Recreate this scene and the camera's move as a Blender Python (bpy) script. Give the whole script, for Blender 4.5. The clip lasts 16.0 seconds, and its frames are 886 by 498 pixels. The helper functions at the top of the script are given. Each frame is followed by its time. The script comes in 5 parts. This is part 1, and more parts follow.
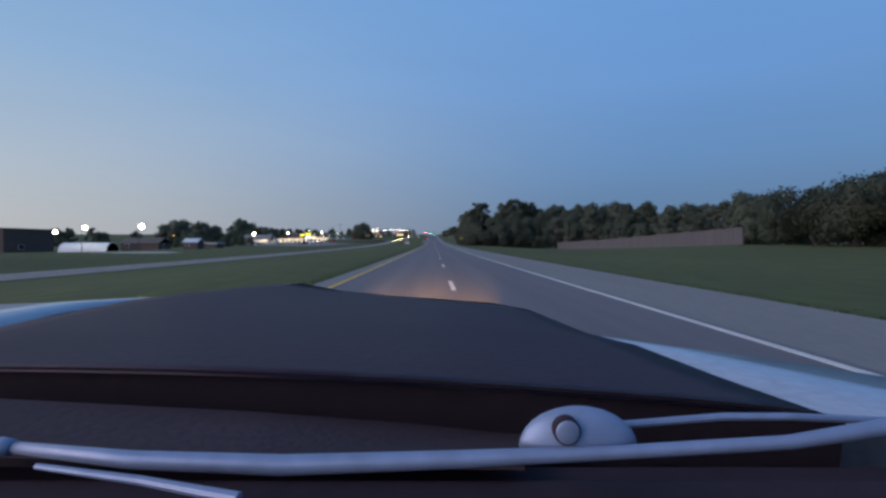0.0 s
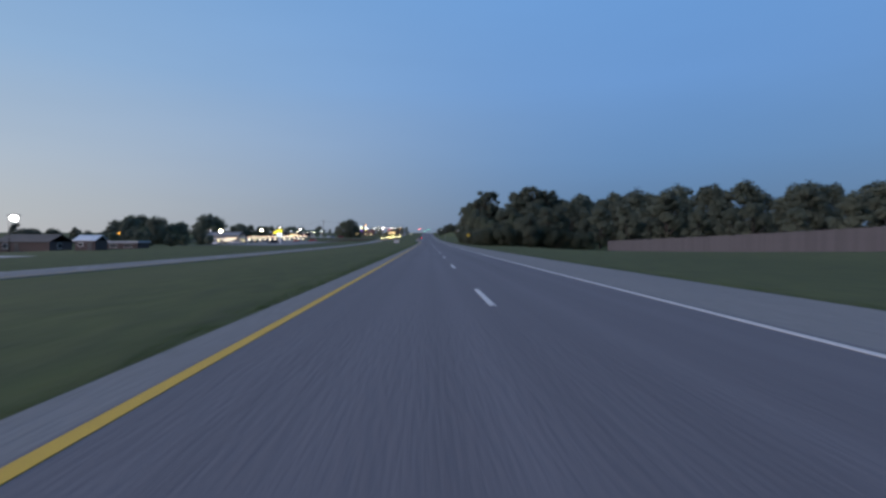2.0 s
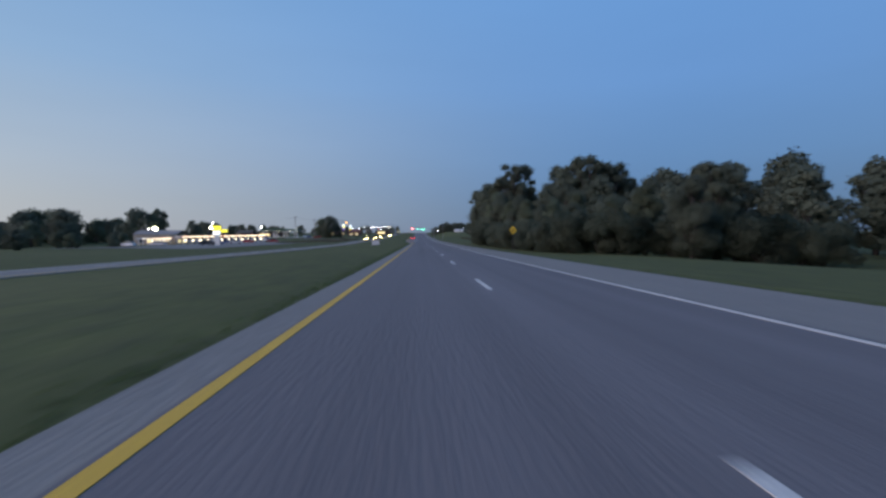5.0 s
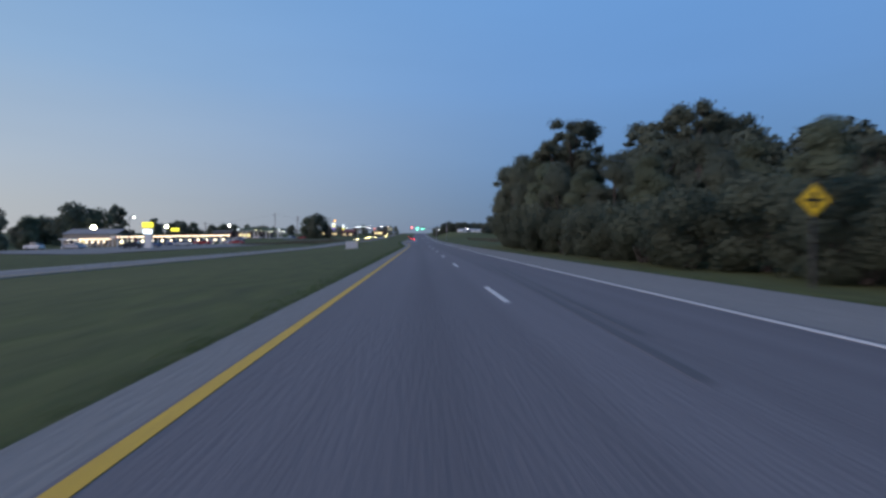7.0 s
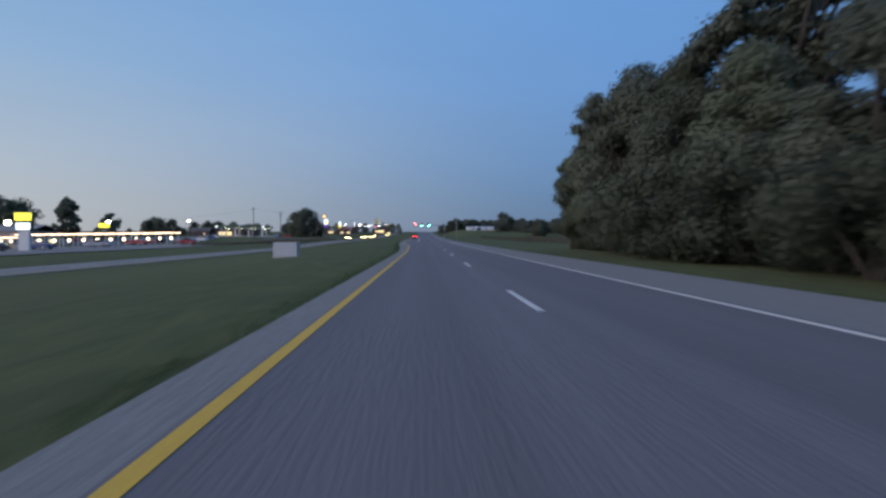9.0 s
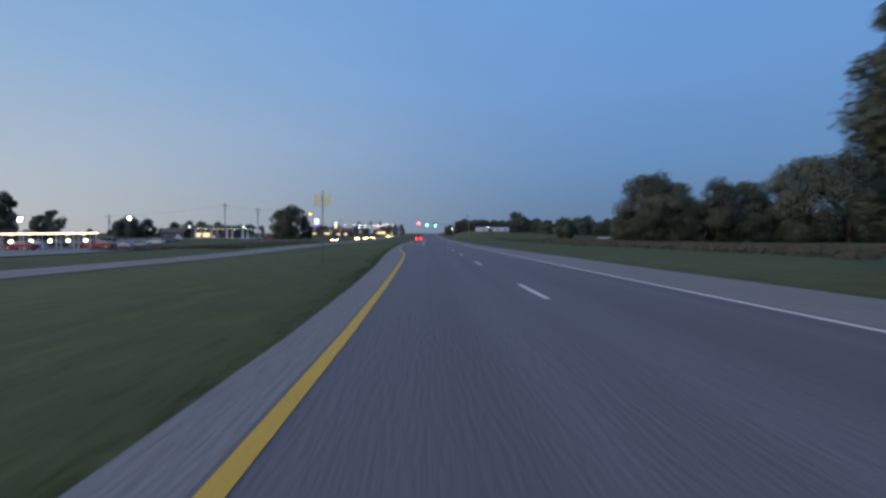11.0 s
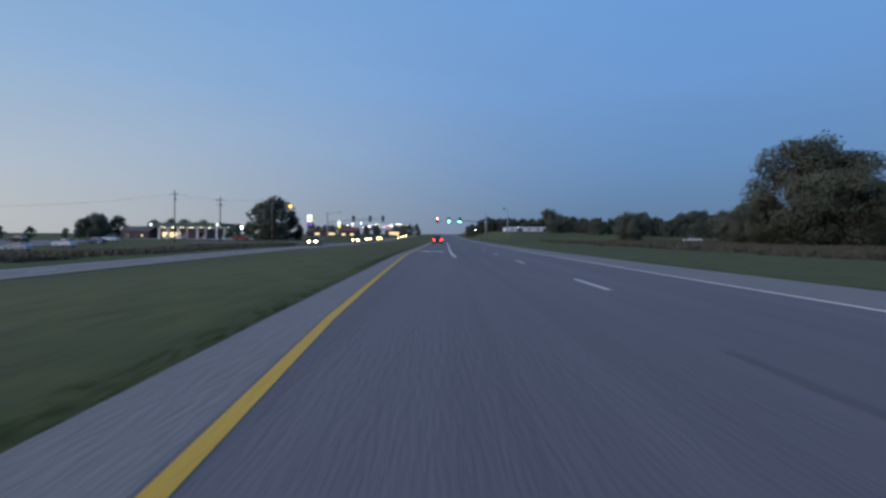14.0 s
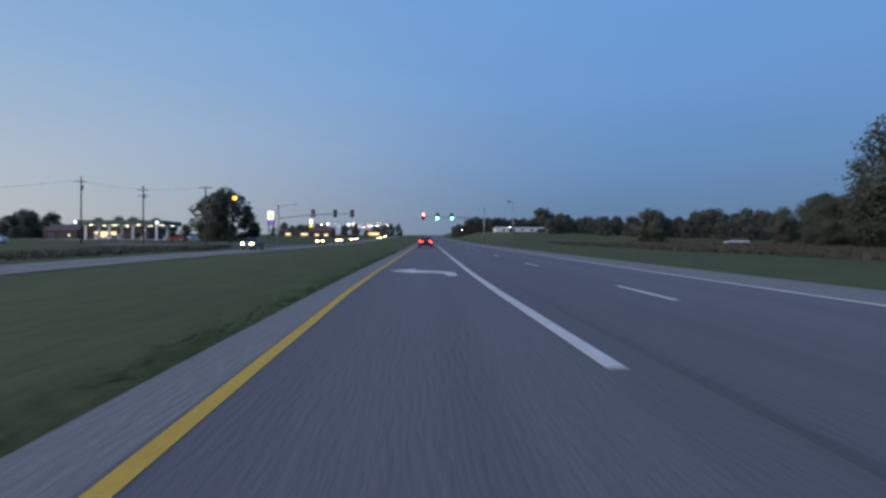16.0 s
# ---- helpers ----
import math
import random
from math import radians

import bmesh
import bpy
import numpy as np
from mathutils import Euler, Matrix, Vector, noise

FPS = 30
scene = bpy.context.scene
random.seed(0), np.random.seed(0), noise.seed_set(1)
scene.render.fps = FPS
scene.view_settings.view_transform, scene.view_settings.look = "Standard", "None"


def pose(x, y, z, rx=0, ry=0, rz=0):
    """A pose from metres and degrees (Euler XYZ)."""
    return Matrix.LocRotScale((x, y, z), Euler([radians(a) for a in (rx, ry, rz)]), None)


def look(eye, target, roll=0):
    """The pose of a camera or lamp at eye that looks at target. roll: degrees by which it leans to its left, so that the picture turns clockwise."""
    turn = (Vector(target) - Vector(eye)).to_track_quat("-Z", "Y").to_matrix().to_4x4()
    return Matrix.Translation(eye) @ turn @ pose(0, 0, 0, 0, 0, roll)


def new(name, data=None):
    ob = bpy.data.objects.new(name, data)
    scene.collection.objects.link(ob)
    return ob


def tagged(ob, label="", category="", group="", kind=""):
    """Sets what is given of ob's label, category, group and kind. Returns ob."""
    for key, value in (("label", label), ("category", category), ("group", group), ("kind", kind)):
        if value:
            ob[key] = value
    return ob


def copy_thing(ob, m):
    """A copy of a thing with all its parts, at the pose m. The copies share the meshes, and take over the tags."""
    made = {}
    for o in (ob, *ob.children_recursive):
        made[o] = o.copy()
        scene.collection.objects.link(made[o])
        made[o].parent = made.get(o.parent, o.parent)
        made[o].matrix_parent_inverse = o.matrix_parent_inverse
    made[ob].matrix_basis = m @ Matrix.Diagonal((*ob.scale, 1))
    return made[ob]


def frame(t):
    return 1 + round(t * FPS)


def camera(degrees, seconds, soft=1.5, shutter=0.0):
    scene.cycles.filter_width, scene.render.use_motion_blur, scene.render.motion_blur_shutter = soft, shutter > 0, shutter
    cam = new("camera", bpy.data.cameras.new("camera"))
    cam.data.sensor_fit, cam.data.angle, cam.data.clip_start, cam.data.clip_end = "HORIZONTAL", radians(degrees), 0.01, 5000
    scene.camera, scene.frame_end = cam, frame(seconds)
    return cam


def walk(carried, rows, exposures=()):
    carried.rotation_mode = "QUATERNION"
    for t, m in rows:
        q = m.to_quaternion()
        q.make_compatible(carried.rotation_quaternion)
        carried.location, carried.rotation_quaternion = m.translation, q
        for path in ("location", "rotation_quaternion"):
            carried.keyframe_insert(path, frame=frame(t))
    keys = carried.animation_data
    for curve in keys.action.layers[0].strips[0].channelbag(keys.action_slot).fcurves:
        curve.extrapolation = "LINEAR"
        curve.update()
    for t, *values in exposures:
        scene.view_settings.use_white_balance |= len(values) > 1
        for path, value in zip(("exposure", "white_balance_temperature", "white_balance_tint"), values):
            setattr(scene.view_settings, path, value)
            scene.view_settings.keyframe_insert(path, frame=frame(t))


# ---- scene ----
cam = camera(85.3, 16.0, soft=2.8, shutter=0.5)
PATH = [
    (0.0, -0.539, -0.29, 1.249, -0.67, -1.15), (0.04, -0.539, -0.28, 1.249, -0.67, -1.15), (0.14, -0.61, 2.43, 1.249, -0.6, -1.25), (0.3, -0.7, 5.54, 1.25, -0.5, -1.37), (0.5, -0.783, 10.03, 1.228, -0.66, -1.53),
    (1.0, -0.97, 19.79, 1.235, -0.66, -1.76), (1.5, -1.116, 29.58, 1.248, -0.81, -1.86), (2.0, -1.224, 39.86, 1.268, -0.82, -1.9), (2.5, -1.346, 50.1, 1.292, -0.91, -1.99), (3.0, -1.48, 59.88, 1.321, -1.05, -2.22),
    (3.5, -1.567, 69.68, 1.355, -0.65, -2.51), (4.0, -1.61, 79.23, 1.393, -0.62, -2.69), (4.5, -1.665, 88.7, 1.436, -0.69, -2.71), (5.0, -1.72, 98.12, 1.483, -0.75, -2.74), (5.5, -1.75, 107.57, 1.535, -0.82, -2.77),
    (6.0, -1.755, 117.26, 1.593, -0.89, -2.79), (6.5, -1.73, 127.1, 1.658, -0.95, -2.82), (7.0, -1.69, 137.08, 1.729, -0.64, -2.74), (7.5, -1.63, 146.83, 1.803, -0.89, -2.65), (8.0, -1.59, 156.24, 1.879, -0.88, -2.54),
    (8.5, -1.7, 165.66, 1.96, -0.88, -2.43), (9.0, -1.918, 175.03, 2.046, -0.79, -2.21), (9.5, -2.035, 184.14, 2.134, -0.73, -2.08), (10.0, -2.152, 192.94, 2.223, -0.67, -1.95), (10.5, -2.269, 201.49, 2.313, -0.61, -1.81),
    (11.0, -2.386, 209.85, 2.405, -0.56, -1.68), (11.5, -2.503, 218.07, 2.499, -0.5, -1.55), (12.0, -2.676, 226.68, 2.602, -0.66, -1.12), (12.5, -2.882, 234.95, 2.704, -0.83, -0.73), (13.0, -3.27, 242.2, 2.797, -0.6, -0.25),
    (13.5, -3.703, 249.3, 2.891, -0.46, 0.15), (14.0, -3.906, 256.79, 2.992, -0.41, 0.28), (14.5, -4.108, 264.16, 3.095, -0.33, 0.13), (15.0, -4.384, 271.13, 3.195, -0.33, -0.29), (15.5, -4.702, 277.39, 3.287, -0.14, -0.93),
    (16.0, -5.017, 283.05, 3.372, -0.27, -1.81),
]
# the car leans as it swings into the turning lane
LEAN = ((13.5, 14.0, 14.5, 15.0, 15.5, 16.0), (0.0, -0.18, -0.92, -0.88, -0.67, -0.25))
walk(cam, [(t, pose(x, y, z, 90 + p, float(np.interp(t, *LEAN)), w)) for t, x, y, z, p, w in PATH])

# ---- sky and light: clear dusk, the last glow low in the west ----
world = bpy.data.worlds.new("dusk")
scene.world = world
world.use_nodes = True
wn, wl = world.node_tree.nodes, world.node_tree.links
sky = wn.new("ShaderNodeTexSky")
sky.sky_type, sky.sun_disc = "NISHITA", False
sky.sun_elevation, sky.sun_rotation = radians(3.0), radians(-112)
sky.air_density, sky.dust_density, sky.ozone_density = 1.0, 0.6, 3.0
way = wn.new("ShaderNodeSeparateXYZ")
wl.new(wn.new("ShaderNodeTexCoord").outputs["Generated"], way.inputs[0])


def band(stops):
    r = wn.new("ShaderNodeValToRGB")
    wl.new(way.outputs["Z"], r.inputs[0])
    while len(r.color_ramp.elements) < len(stops):
        r.color_ramp.elements.new(0.5)
    for e, (z, c) in zip(r.color_ramp.elements, stops):
        e.position, e.color = z, (*c, 1)
    return r.outputs[0]


def blend(fac, a, b):
    m = wn.new("ShaderNodeMix")
    m.data_type = "RGBA"
    if isinstance(fac, float):
        m.inputs[0].default_value = fac
    else:
        wl.new(fac, m.inputs[0])
    wl.new(a, m.inputs[6])
    wl.new(b, m.inputs[7])
    return m.outputs[2]


west = band([(0.0, (0.50, 0.49, 0.47)), (0.07, (0.47, 0.49, 0.50)), (0.16, (0.39, 0.46, 0.54)), (0.30, (0.262, 0.395, 0.57)), (0.5, (0.185, 0.345, 0.59)), (1.0, (0.10, 0.21, 0.43))])
east = band([(0.0, (0.100, 0.16, 0.27)), (0.07, (0.100, 0.18, 0.32)), (0.16, (0.110, 0.22, 0.42)), (0.30, (0.122, 0.26, 0.53)), (0.5, (0.122, 0.28, 0.58)), (1.0, (0.08, 0.18, 0.40))])
# the glow reaches further round the sky high up than along the horizon
low = wn.new("ShaderNodeMapRange")
low.inputs[1].default_value, low.inputs[2].default_value, low.inputs[3].default_value, low.inputs[4].default_value = 0.0, 0.24, 0.17, 0.0
wl.new(way.outputs["Z"], low.inputs[0])
turned = wn.new("ShaderNodeMath")
wl.new(way.outputs["X"], turned.inputs[0])
wl.new(low.outputs[0], turned.inputs[1])
side = wn.new("ShaderNodeMapRange")
side.interpolation_type = "SMOOTHSTEP"
side.inputs[1].default_value, side.inputs[2].default_value = 0.54, -1.0
wl.new(turned.outputs[0], side.inputs[0])
dim = wn.new("ShaderNodeVectorMath")
dim.operation = "SCALE"
dim.inputs[3].default_value = 0.12
wl.new(sky.outputs[0], dim.inputs[0])
wl.new(blend(0.92, dim.outputs[0], blend(side.outputs[0], east, west)), wn["Background"].inputs[0])
# faint streaks of high cloud
streak = wn.new("ShaderNodeTexNoise")
streak.inputs["Scale"].default_value, streak.inputs["Detail"].default_value = 2.2, 4.0
flat = wn.new("ShaderNodeMapping")
flat.inputs["Scale"].default_value = (1.0, 0.5, 5.0)
wl.new(way.inputs[0].links[0].from_socket, flat.inputs[0])
wl.new(flat.outputs[0], streak.inputs[0])
level = wn.new("ShaderNodeMapRange")
level.inputs[1].default_value, level.inputs[2].default_value, level.inputs[3].default_value, level.inputs[4].default_value = 0.3, 0.7, 1.21, 1.26
wl.new(streak.outputs[0], level.inputs[0])
wl.new(level.outputs[0], wn["Background"].inputs[1])
glow = new("sun", bpy.data.lights.new("sun", "SUN"))
glow.data.energy, glow.data.angle, glow.data.color = 3.3, radians(70), (0.95, 0.80, 0.89)
glow.matrix_world = look((0, 0, 0), (0.90, 0.42, -0.19))


# ---- materials ----
def ramp_mix(nt, fac, a, b):
    m = nt.nodes.new("ShaderNodeMix")
    m.data_type = "RGBA"
    nt.links.new(fac, m.inputs[0])
    for k, c in ((6, a), (7, b)):
        if isinstance(c, tuple):
            m.inputs[k].default_value = (*c, 1)
        else:
            nt.links.new(c, m.inputs[k])
    return m.outputs[2]


def noise_fac(nt, coord, scale, stretch=(1, 1, 1), detail=4.0, lo=0.3, hi=0.7):
    mp = nt.nodes.new("ShaderNodeMapping")
    mp.inputs["Scale"].default_value = stretch
    nt.links.new(coord, mp.inputs[0])
    n = nt.nodes.new("ShaderNodeTexNoise")
    n.inputs["Scale"].default_value, n.inputs["Detail"].default_value = scale, detail
    nt.links.new(mp.outputs[0], n.inputs[0])
    r = nt.nodes.new("ShaderNodeMapRange")
    r.inputs[1].default_value, r.inputs[2].default_value = lo, hi
    nt.links.new(n.outputs[0], r.inputs[0])
    return r.outputs[0]


def surface(name, a, b, big=0.3, fine=8.0, rough=0.8, bump=0.1, metal=0.0, third=None, stretch=(1, 1, 1), vary=0.0, specular=0.5):
    """A painted or grown surface: two colours mixed by coarse noise, darkened by fine grain, with relief."""
    m = bpy.data.materials.new(name)
    m.use_nodes = True
    nt = m.node_tree
    p = nt.nodes["Principled BSDF"]
    co = nt.nodes.new("ShaderNodeTexCoord").outputs["Object"]
    col = ramp_mix(nt, noise_fac(nt, co, big, stretch), a, b)
    grain = noise_fac(nt, co, fine, stretch, 6.0, 0.25, 0.75)
    col = ramp_mix(nt, grain, col, third or tuple(0.72 * v for v in b))
    if vary:
        info = nt.nodes.new("ShaderNodeObjectInfo")
        h = nt.nodes.new("ShaderNodeHueSaturation")
        r = nt.nodes.new("ShaderNodeMapRange")
        r.inputs[3].default_value, r.inputs[4].default_value = 1 - vary, 1 + vary
        nt.links.new(info.outputs["Random"], r.inputs[0])
        nt.links.new(r.outputs[0], h.inputs["Value"])
        nt.links.new(col, h.inputs["Color"])
        col = h.outputs[0]
    nt.links.new(col, p.inputs["Base Color"])
    p.inputs["Roughness"].default_value, p.inputs["Metallic"].default_value = rough, metal
    p.inputs["Specular IOR Level"].default_value = specular
    if bump:
        bp = nt.nodes.new("ShaderNodeBump")
        bp.inputs["Strength"].default_value, bp.inputs["Distance"].default_value = bump, 0.05
        nt.links.new(grain, bp.inputs["Height"])
        nt.links.new(bp.outputs[0], p.inputs["Normal"])
    return m


def glowing(name, colour, strength):
    m = bpy.data.materials.new(name)
    m.use_nodes = True
    p = m.node_tree.nodes["Principled BSDF"]
    p.inputs["Base Color"].default_value = (*[0.6 * c for c in colour], 1)
    p.inputs["Emission Color"].default_value, p.inputs["Emission Strength"].default_value = (*colour, 1), strength
    return m


def leafy(name, a, b, centre=None):
    """Leaves: colour varies from leaf to leaf and tree to tree, with a little light let through; those of a crown are shaded by its round form, too."""
    m = bpy.data.materials.new(name)
    m.use_nodes = True
    nt = m.node_tree
    p = nt.nodes["Principled BSDF"]
    geo = nt.nodes.new("ShaderNodeNewGeometry")
    info = nt.nodes.new("ShaderNodeObjectInfo")
    co = nt.nodes.new("ShaderNodeTexCoord").outputs["Object"]
    col = ramp_mix(nt, geo.outputs["Random Per Island"], a, b)
    col = ramp_mix(nt, noise_fac(nt, co, 0.5), col, tuple(0.86 * v for v in a))
    h = nt.nodes.new("ShaderNodeHueSaturation")
    r = nt.nodes.new("ShaderNodeMapRange")
    r.inputs[3].default_value, r.inputs[4].default_value = 0.88, 1.28
    nt.links.new(info.outputs["Random"], r.inputs[0])
    nt.links.new(r.outputs[0], h.inputs["Value"])
    nt.links.new(col, h.inputs["Color"])
    nt.links.new(h.outputs[0], p.inputs["Base Color"])
    p.inputs["Roughness"].default_value = 0.6
    p.inputs["Specular IOR Level"].default_value = 0.2
    thin = nt.nodes.new("ShaderNodeBsdfTranslucent")
    nt.links.new(h.outputs[0], thin.inputs["Color"])
    if centre is not None:
        out = nt.nodes.new("ShaderNodeVectorMath")
        out.operation = "SUBTRACT"
        nt.links.new(co, out.inputs[0])
        out.inputs[1].default_value = (0, 0, centre)
        turn = nt.nodes.new("ShaderNodeVectorTransform")
        turn.vector_type, turn.convert_from, turn.convert_to = "NORMAL", "OBJECT", "WORLD"
        nt.links.new(out.outputs[0], turn.inputs[0])
        form = nt.nodes.new("ShaderNodeVectorMath")
        form.operation = "NORMALIZE"
        nt.links.new(turn.outputs[0], form.inputs[0])
        both = nt.nodes.new("ShaderNodeVectorMath")
        both.operation = "MULTIPLY_ADD"
        nt.links.new(geo.outputs["Normal"], both.inputs[0])
        both.inputs[1].default_value = (0.6, 0.6, 0.6)
        nt.links.new(form.outputs[0], both.inputs[2])
        unit = nt.nodes.new("ShaderNodeVectorMath")
        unit.operation = "NORMALIZE"
        nt.links.new(both.outputs[0], unit.inputs[0])
        nt.links.new(unit.outputs[0], p.inputs["Normal"])
        nt.links.new(unit.outputs[0], thin.inputs["Normal"])
    mix = nt.nodes.new("ShaderNodeMixShader")
    mix.inputs[0].default_value = 0.5
    nt.links.new(p.outputs[0], mix.inputs[1])
    nt.links.new(thin.outputs[0], mix.inputs[2])
    nt.links.new(mix.outputs[0], nt.nodes["Material Output"].inputs["Surface"])
    return m


GRASS = surface("grass", (0.080, 0.092, 0.037), (0.118, 0.127, 0.050), 0.07, 1.6, 0.95, 0.6, third=(0.068, 0.074, 0.036), stretch=(1, 0.35, 1), specular=0.1)
ASPHALT = surface("asphalt", (0.126, 0.117, 0.123), (0.154, 0.145, 0.151), 0.35, 22.0, 0.85, 0.15, third=(0.128, 0.120, 0.126), stretch=(1, 0.16, 1), specular=0.3)
# wheel paths and seams: long bands, a little lighter or darker, along the lanes
nt = ASPHALT.node_tree
worn = noise_fac(nt, nt.nodes.new("ShaderNodeTexCoord").outputs["Object"], 1.3, (1.0, 0.006, 1.0), 3.0, 0.3, 0.7)
base = nt.nodes["Principled BSDF"].inputs["Base Color"]
shade = nt.nodes.new("ShaderNodeHueSaturation")
band_value = nt.nodes.new("ShaderNodeMapRange")
band_value.inputs[3].default_value, band_value.inputs[4].default_value = 0.86, 1.12
nt.links.new(worn, band_value.inputs[0])
nt.links.new(band_value.outputs[0], shade.inputs["Value"])
nt.links.new(base.links[0].from_socket, shade.inputs["Color"])
nt.links.new(shade.outputs[0], base)
SHOULDER = surface("shoulder asphalt", (0.205, 0.200, 0.195), (0.250, 0.240, 0.225), 0.5, 18.0, 0.95, 0.2, stretch=(1, 0.2, 1), specular=0.15)
LOT = surface("car park asphalt", (0.14, 0.14, 0.14), (0.20, 0.195, 0.19), 0.15, 9.0, 0.9, 0.1)
CONCRETE = surface("concrete", (0.36, 0.35, 0.33), (0.44, 0.43, 0.41), 0.3, 9.0, 0.85, 0.15)
WHITE_LINE = surface("white road paint", (0.64, 0.61, 0.55), (0.76, 0.73, 0.66), 1.2, 30.0, 0.7, 0.1, third=(0.40, 0.40, 0.40))
YELLOW_LINE = surface("yellow road paint", (0.70, 0.41, 0.02), (0.78, 0.47, 0.035), 1.2, 30.0, 0.7, 0.1, third=(0.40, 0.24, 0.04))
RUBBER_MARK = surface("rubber marks", (0.085, 0.082, 0.086), (0.105, 0.101, 0.105), 1.0, 12.0, 0.8, 0.1, stretch=(1, 0.1, 1))
LEAF_DARK = leafy("dark green leaves", (0.138, 0.160, 0.112), (0.158, 0.184, 0.130), 5.0)
LEAF_FAR = leafy("dark green leaves of far woods", (0.134, 0.150, 0.112), (0.154, 0.172, 0.130))
LEAF_MID = leafy("green leaves", (0.150, 0.178, 0.112), (0.172, 0.202, 0.130), 5.0)
BARK = surface("bark", (0.050, 0.042, 0.036), (0.075, 0.064, 0.055), 1.5, 14.0, 0.95, 0.8, stretch=(1, 1, 0.2))
FENCE_WOOD = surface("weathered fence wood", (0.080, 0.074, 0.078), (0.104, 0.096, 0.100), 0.8, 12.0, 0.9, 0.3, stretch=(1, 1, 0.15), vary=0.10)
POLE_WOOD = surface("utility pole wood", (0.12, 0.09, 0.07), (0.17, 0.13, 0.10), 1.0, 10.0, 0.9, 0.3, stretch=(1, 1, 0.1))
STEEL = surface("galvanised steel", (0.33, 0.34, 0.35), (0.42, 0.43, 0.44), 2.0, 20.0, 0.45, 0.05, metal=0.7)
DARK_STEEL = surface("dark painted steel", (0.035, 0.037, 0.040), (0.06, 0.06, 0.06), 1.0, 20.0, 0.5, 0.05)
SIGN_YELLOW = surface("yellow sign sheeting", (0.72, 0.47, 0.02), (0.78, 0.52, 0.03), 1.0, 20.0, 0.45, 0.0)
SIGN_PALE = surface("pale yellow sign sheeting", (0.80, 0.78, 0.46), (0.86, 0.84, 0.52), 1.0, 20.0, 0.5, 0.0)
BLACK = surface("black paint", (0.015, 0.015, 0.016), (0.025, 0.025, 0.026), 2.0, 20.0, 0.5, 0.0)
WHITE_PANEL = surface("white painted metal", (0.78, 0.79, 0.80), (0.84, 0.85, 0.85), 0.8, 10.0, 0.5, 0.05)
BOX_PAINT = surface("pale grey painted metal", (0.44, 0.46, 0.48), (0.50, 0.52, 0.54), 0.8, 10.0, 0.5, 0.05)
WALL_WHITE = surface("white wall paint", (0.66, 0.66, 0.64), (0.75, 0.75, 0.72), 0.4, 8.0, 0.8, 0.05)
WALL_TAN = surface("tan siding", (0.40, 0.33, 0.26), (0.48, 0.40, 0.32), 0.4, 8.0, 0.8, 0.1, stretch=(0.2, 0.2, 4))
BRICK_RED = surface("dark brown brick wall", (0.075, 0.054, 0.050), (0.10, 0.07, 0.064), 0.5, 9.0, 0.9, 0.2)
ROOF_METAL = surface("pale metal roof", (0.58, 0.60, 0.62), (0.68, 0.69, 0.70), 0.5, 6.0, 0.4, 0.05, metal=0.2, stretch=(3, 0.3, 1))
ROOF_DARK = surface("dark shingle roof", (0.07, 0.065, 0.06), (0.11, 0.10, 0.09), 0.5, 9.0, 0.9, 0.3)
ROOF_GREY = surface("grey-brown metal roof", (0.22, 0.20, 0.19), (0.28, 0.26, 0.25), 0.5, 6.0, 0.6, 0.1, stretch=(3, 0.3, 1))
RED_TRIM = surface("red fascia paint", (0.45, 0.05, 0.04), (0.55, 0.08, 0.05), 0.5, 9.0, 0.5, 0.0)
RED_ROOF = surface("dull red metal roof", (0.16, 0.05, 0.045), (0.20, 0.065, 0.055), 0.5, 9.0, 0.7, 0.1)
GREEN_FASCIA = surface("dark green fascia", (0.05, 0.10, 0.07), (0.07, 0.13, 0.09), 0.5, 9.0, 0.5, 0.0)
TYRE = surface("tyre rubber", (0.02, 0.02, 0.02), (0.035, 0.035, 0.035), 3.0, 30.0, 0.85, 0.2)
RIM = surface("alloy rim", (0.45, 0.46, 0.47), (0.55, 0.56, 0.57), 3.0, 30.0, 0.35, 0.0, metal=0.8)
GLASS_DARK = surface("tinted glass", (0.02, 0.024, 0.028), (0.03, 0.034, 0.038), 1.0, 10.0, 0.06, 0.0)
LAMP_WHITE = glowing("white flood lamp", (1.0, 0.96, 0.88), 40.0)
LAMP_FLOOD = glowing("yellowish flood lamp", (1.0, 0.96, 0.62), 40.0)
LAMP_COOL = glowing("cool white lamp", (0.80, 0.92, 1.0), 25.0)
LAMP_AMBER = glowing("sodium lamp", (1.0, 0.45, 0.05), 5.0)
LAMP_WARM = glowing("warm tube light", (1.0, 0.86, 0.60), 5.0)
LIT_WINDOW = glowing("lit window", (1.0, 0.78, 0.36), 1.25)
CANOPY_LIGHT = glowing("canopy light panel", (1.0, 0.95, 0.62), 12.0)
SIGN_LIT_YELLOW = glowing("lit yellow sign face", (0.95, 0.85, 0.05), 1.7)
SIGN_LIT_WHITE = glowing("lit white sign face", (0.85, 0.95, 1.0), 1.8)
SIGN_LIT_RED = glowing("lit red sign face", (1.0, 0.12, 0.06), 1.5)
SIGN_LIT_PURPLE = glowing("lit purple sign face", (0.26, 0.14, 0.70), 0.6)
HEADLIGHT = glowing("lit headlight", (1.0, 0.76, 0.24), 60.0)
TAILLIGHT = glowing("lit tail light", (1.0, 0.03, 0.02), 26.0)
TAIL_OFF = surface("red lens", (0.25, 0.01, 0.01), (0.32, 0.02, 0.02), 2.0, 20.0, 0.2, 0.0)
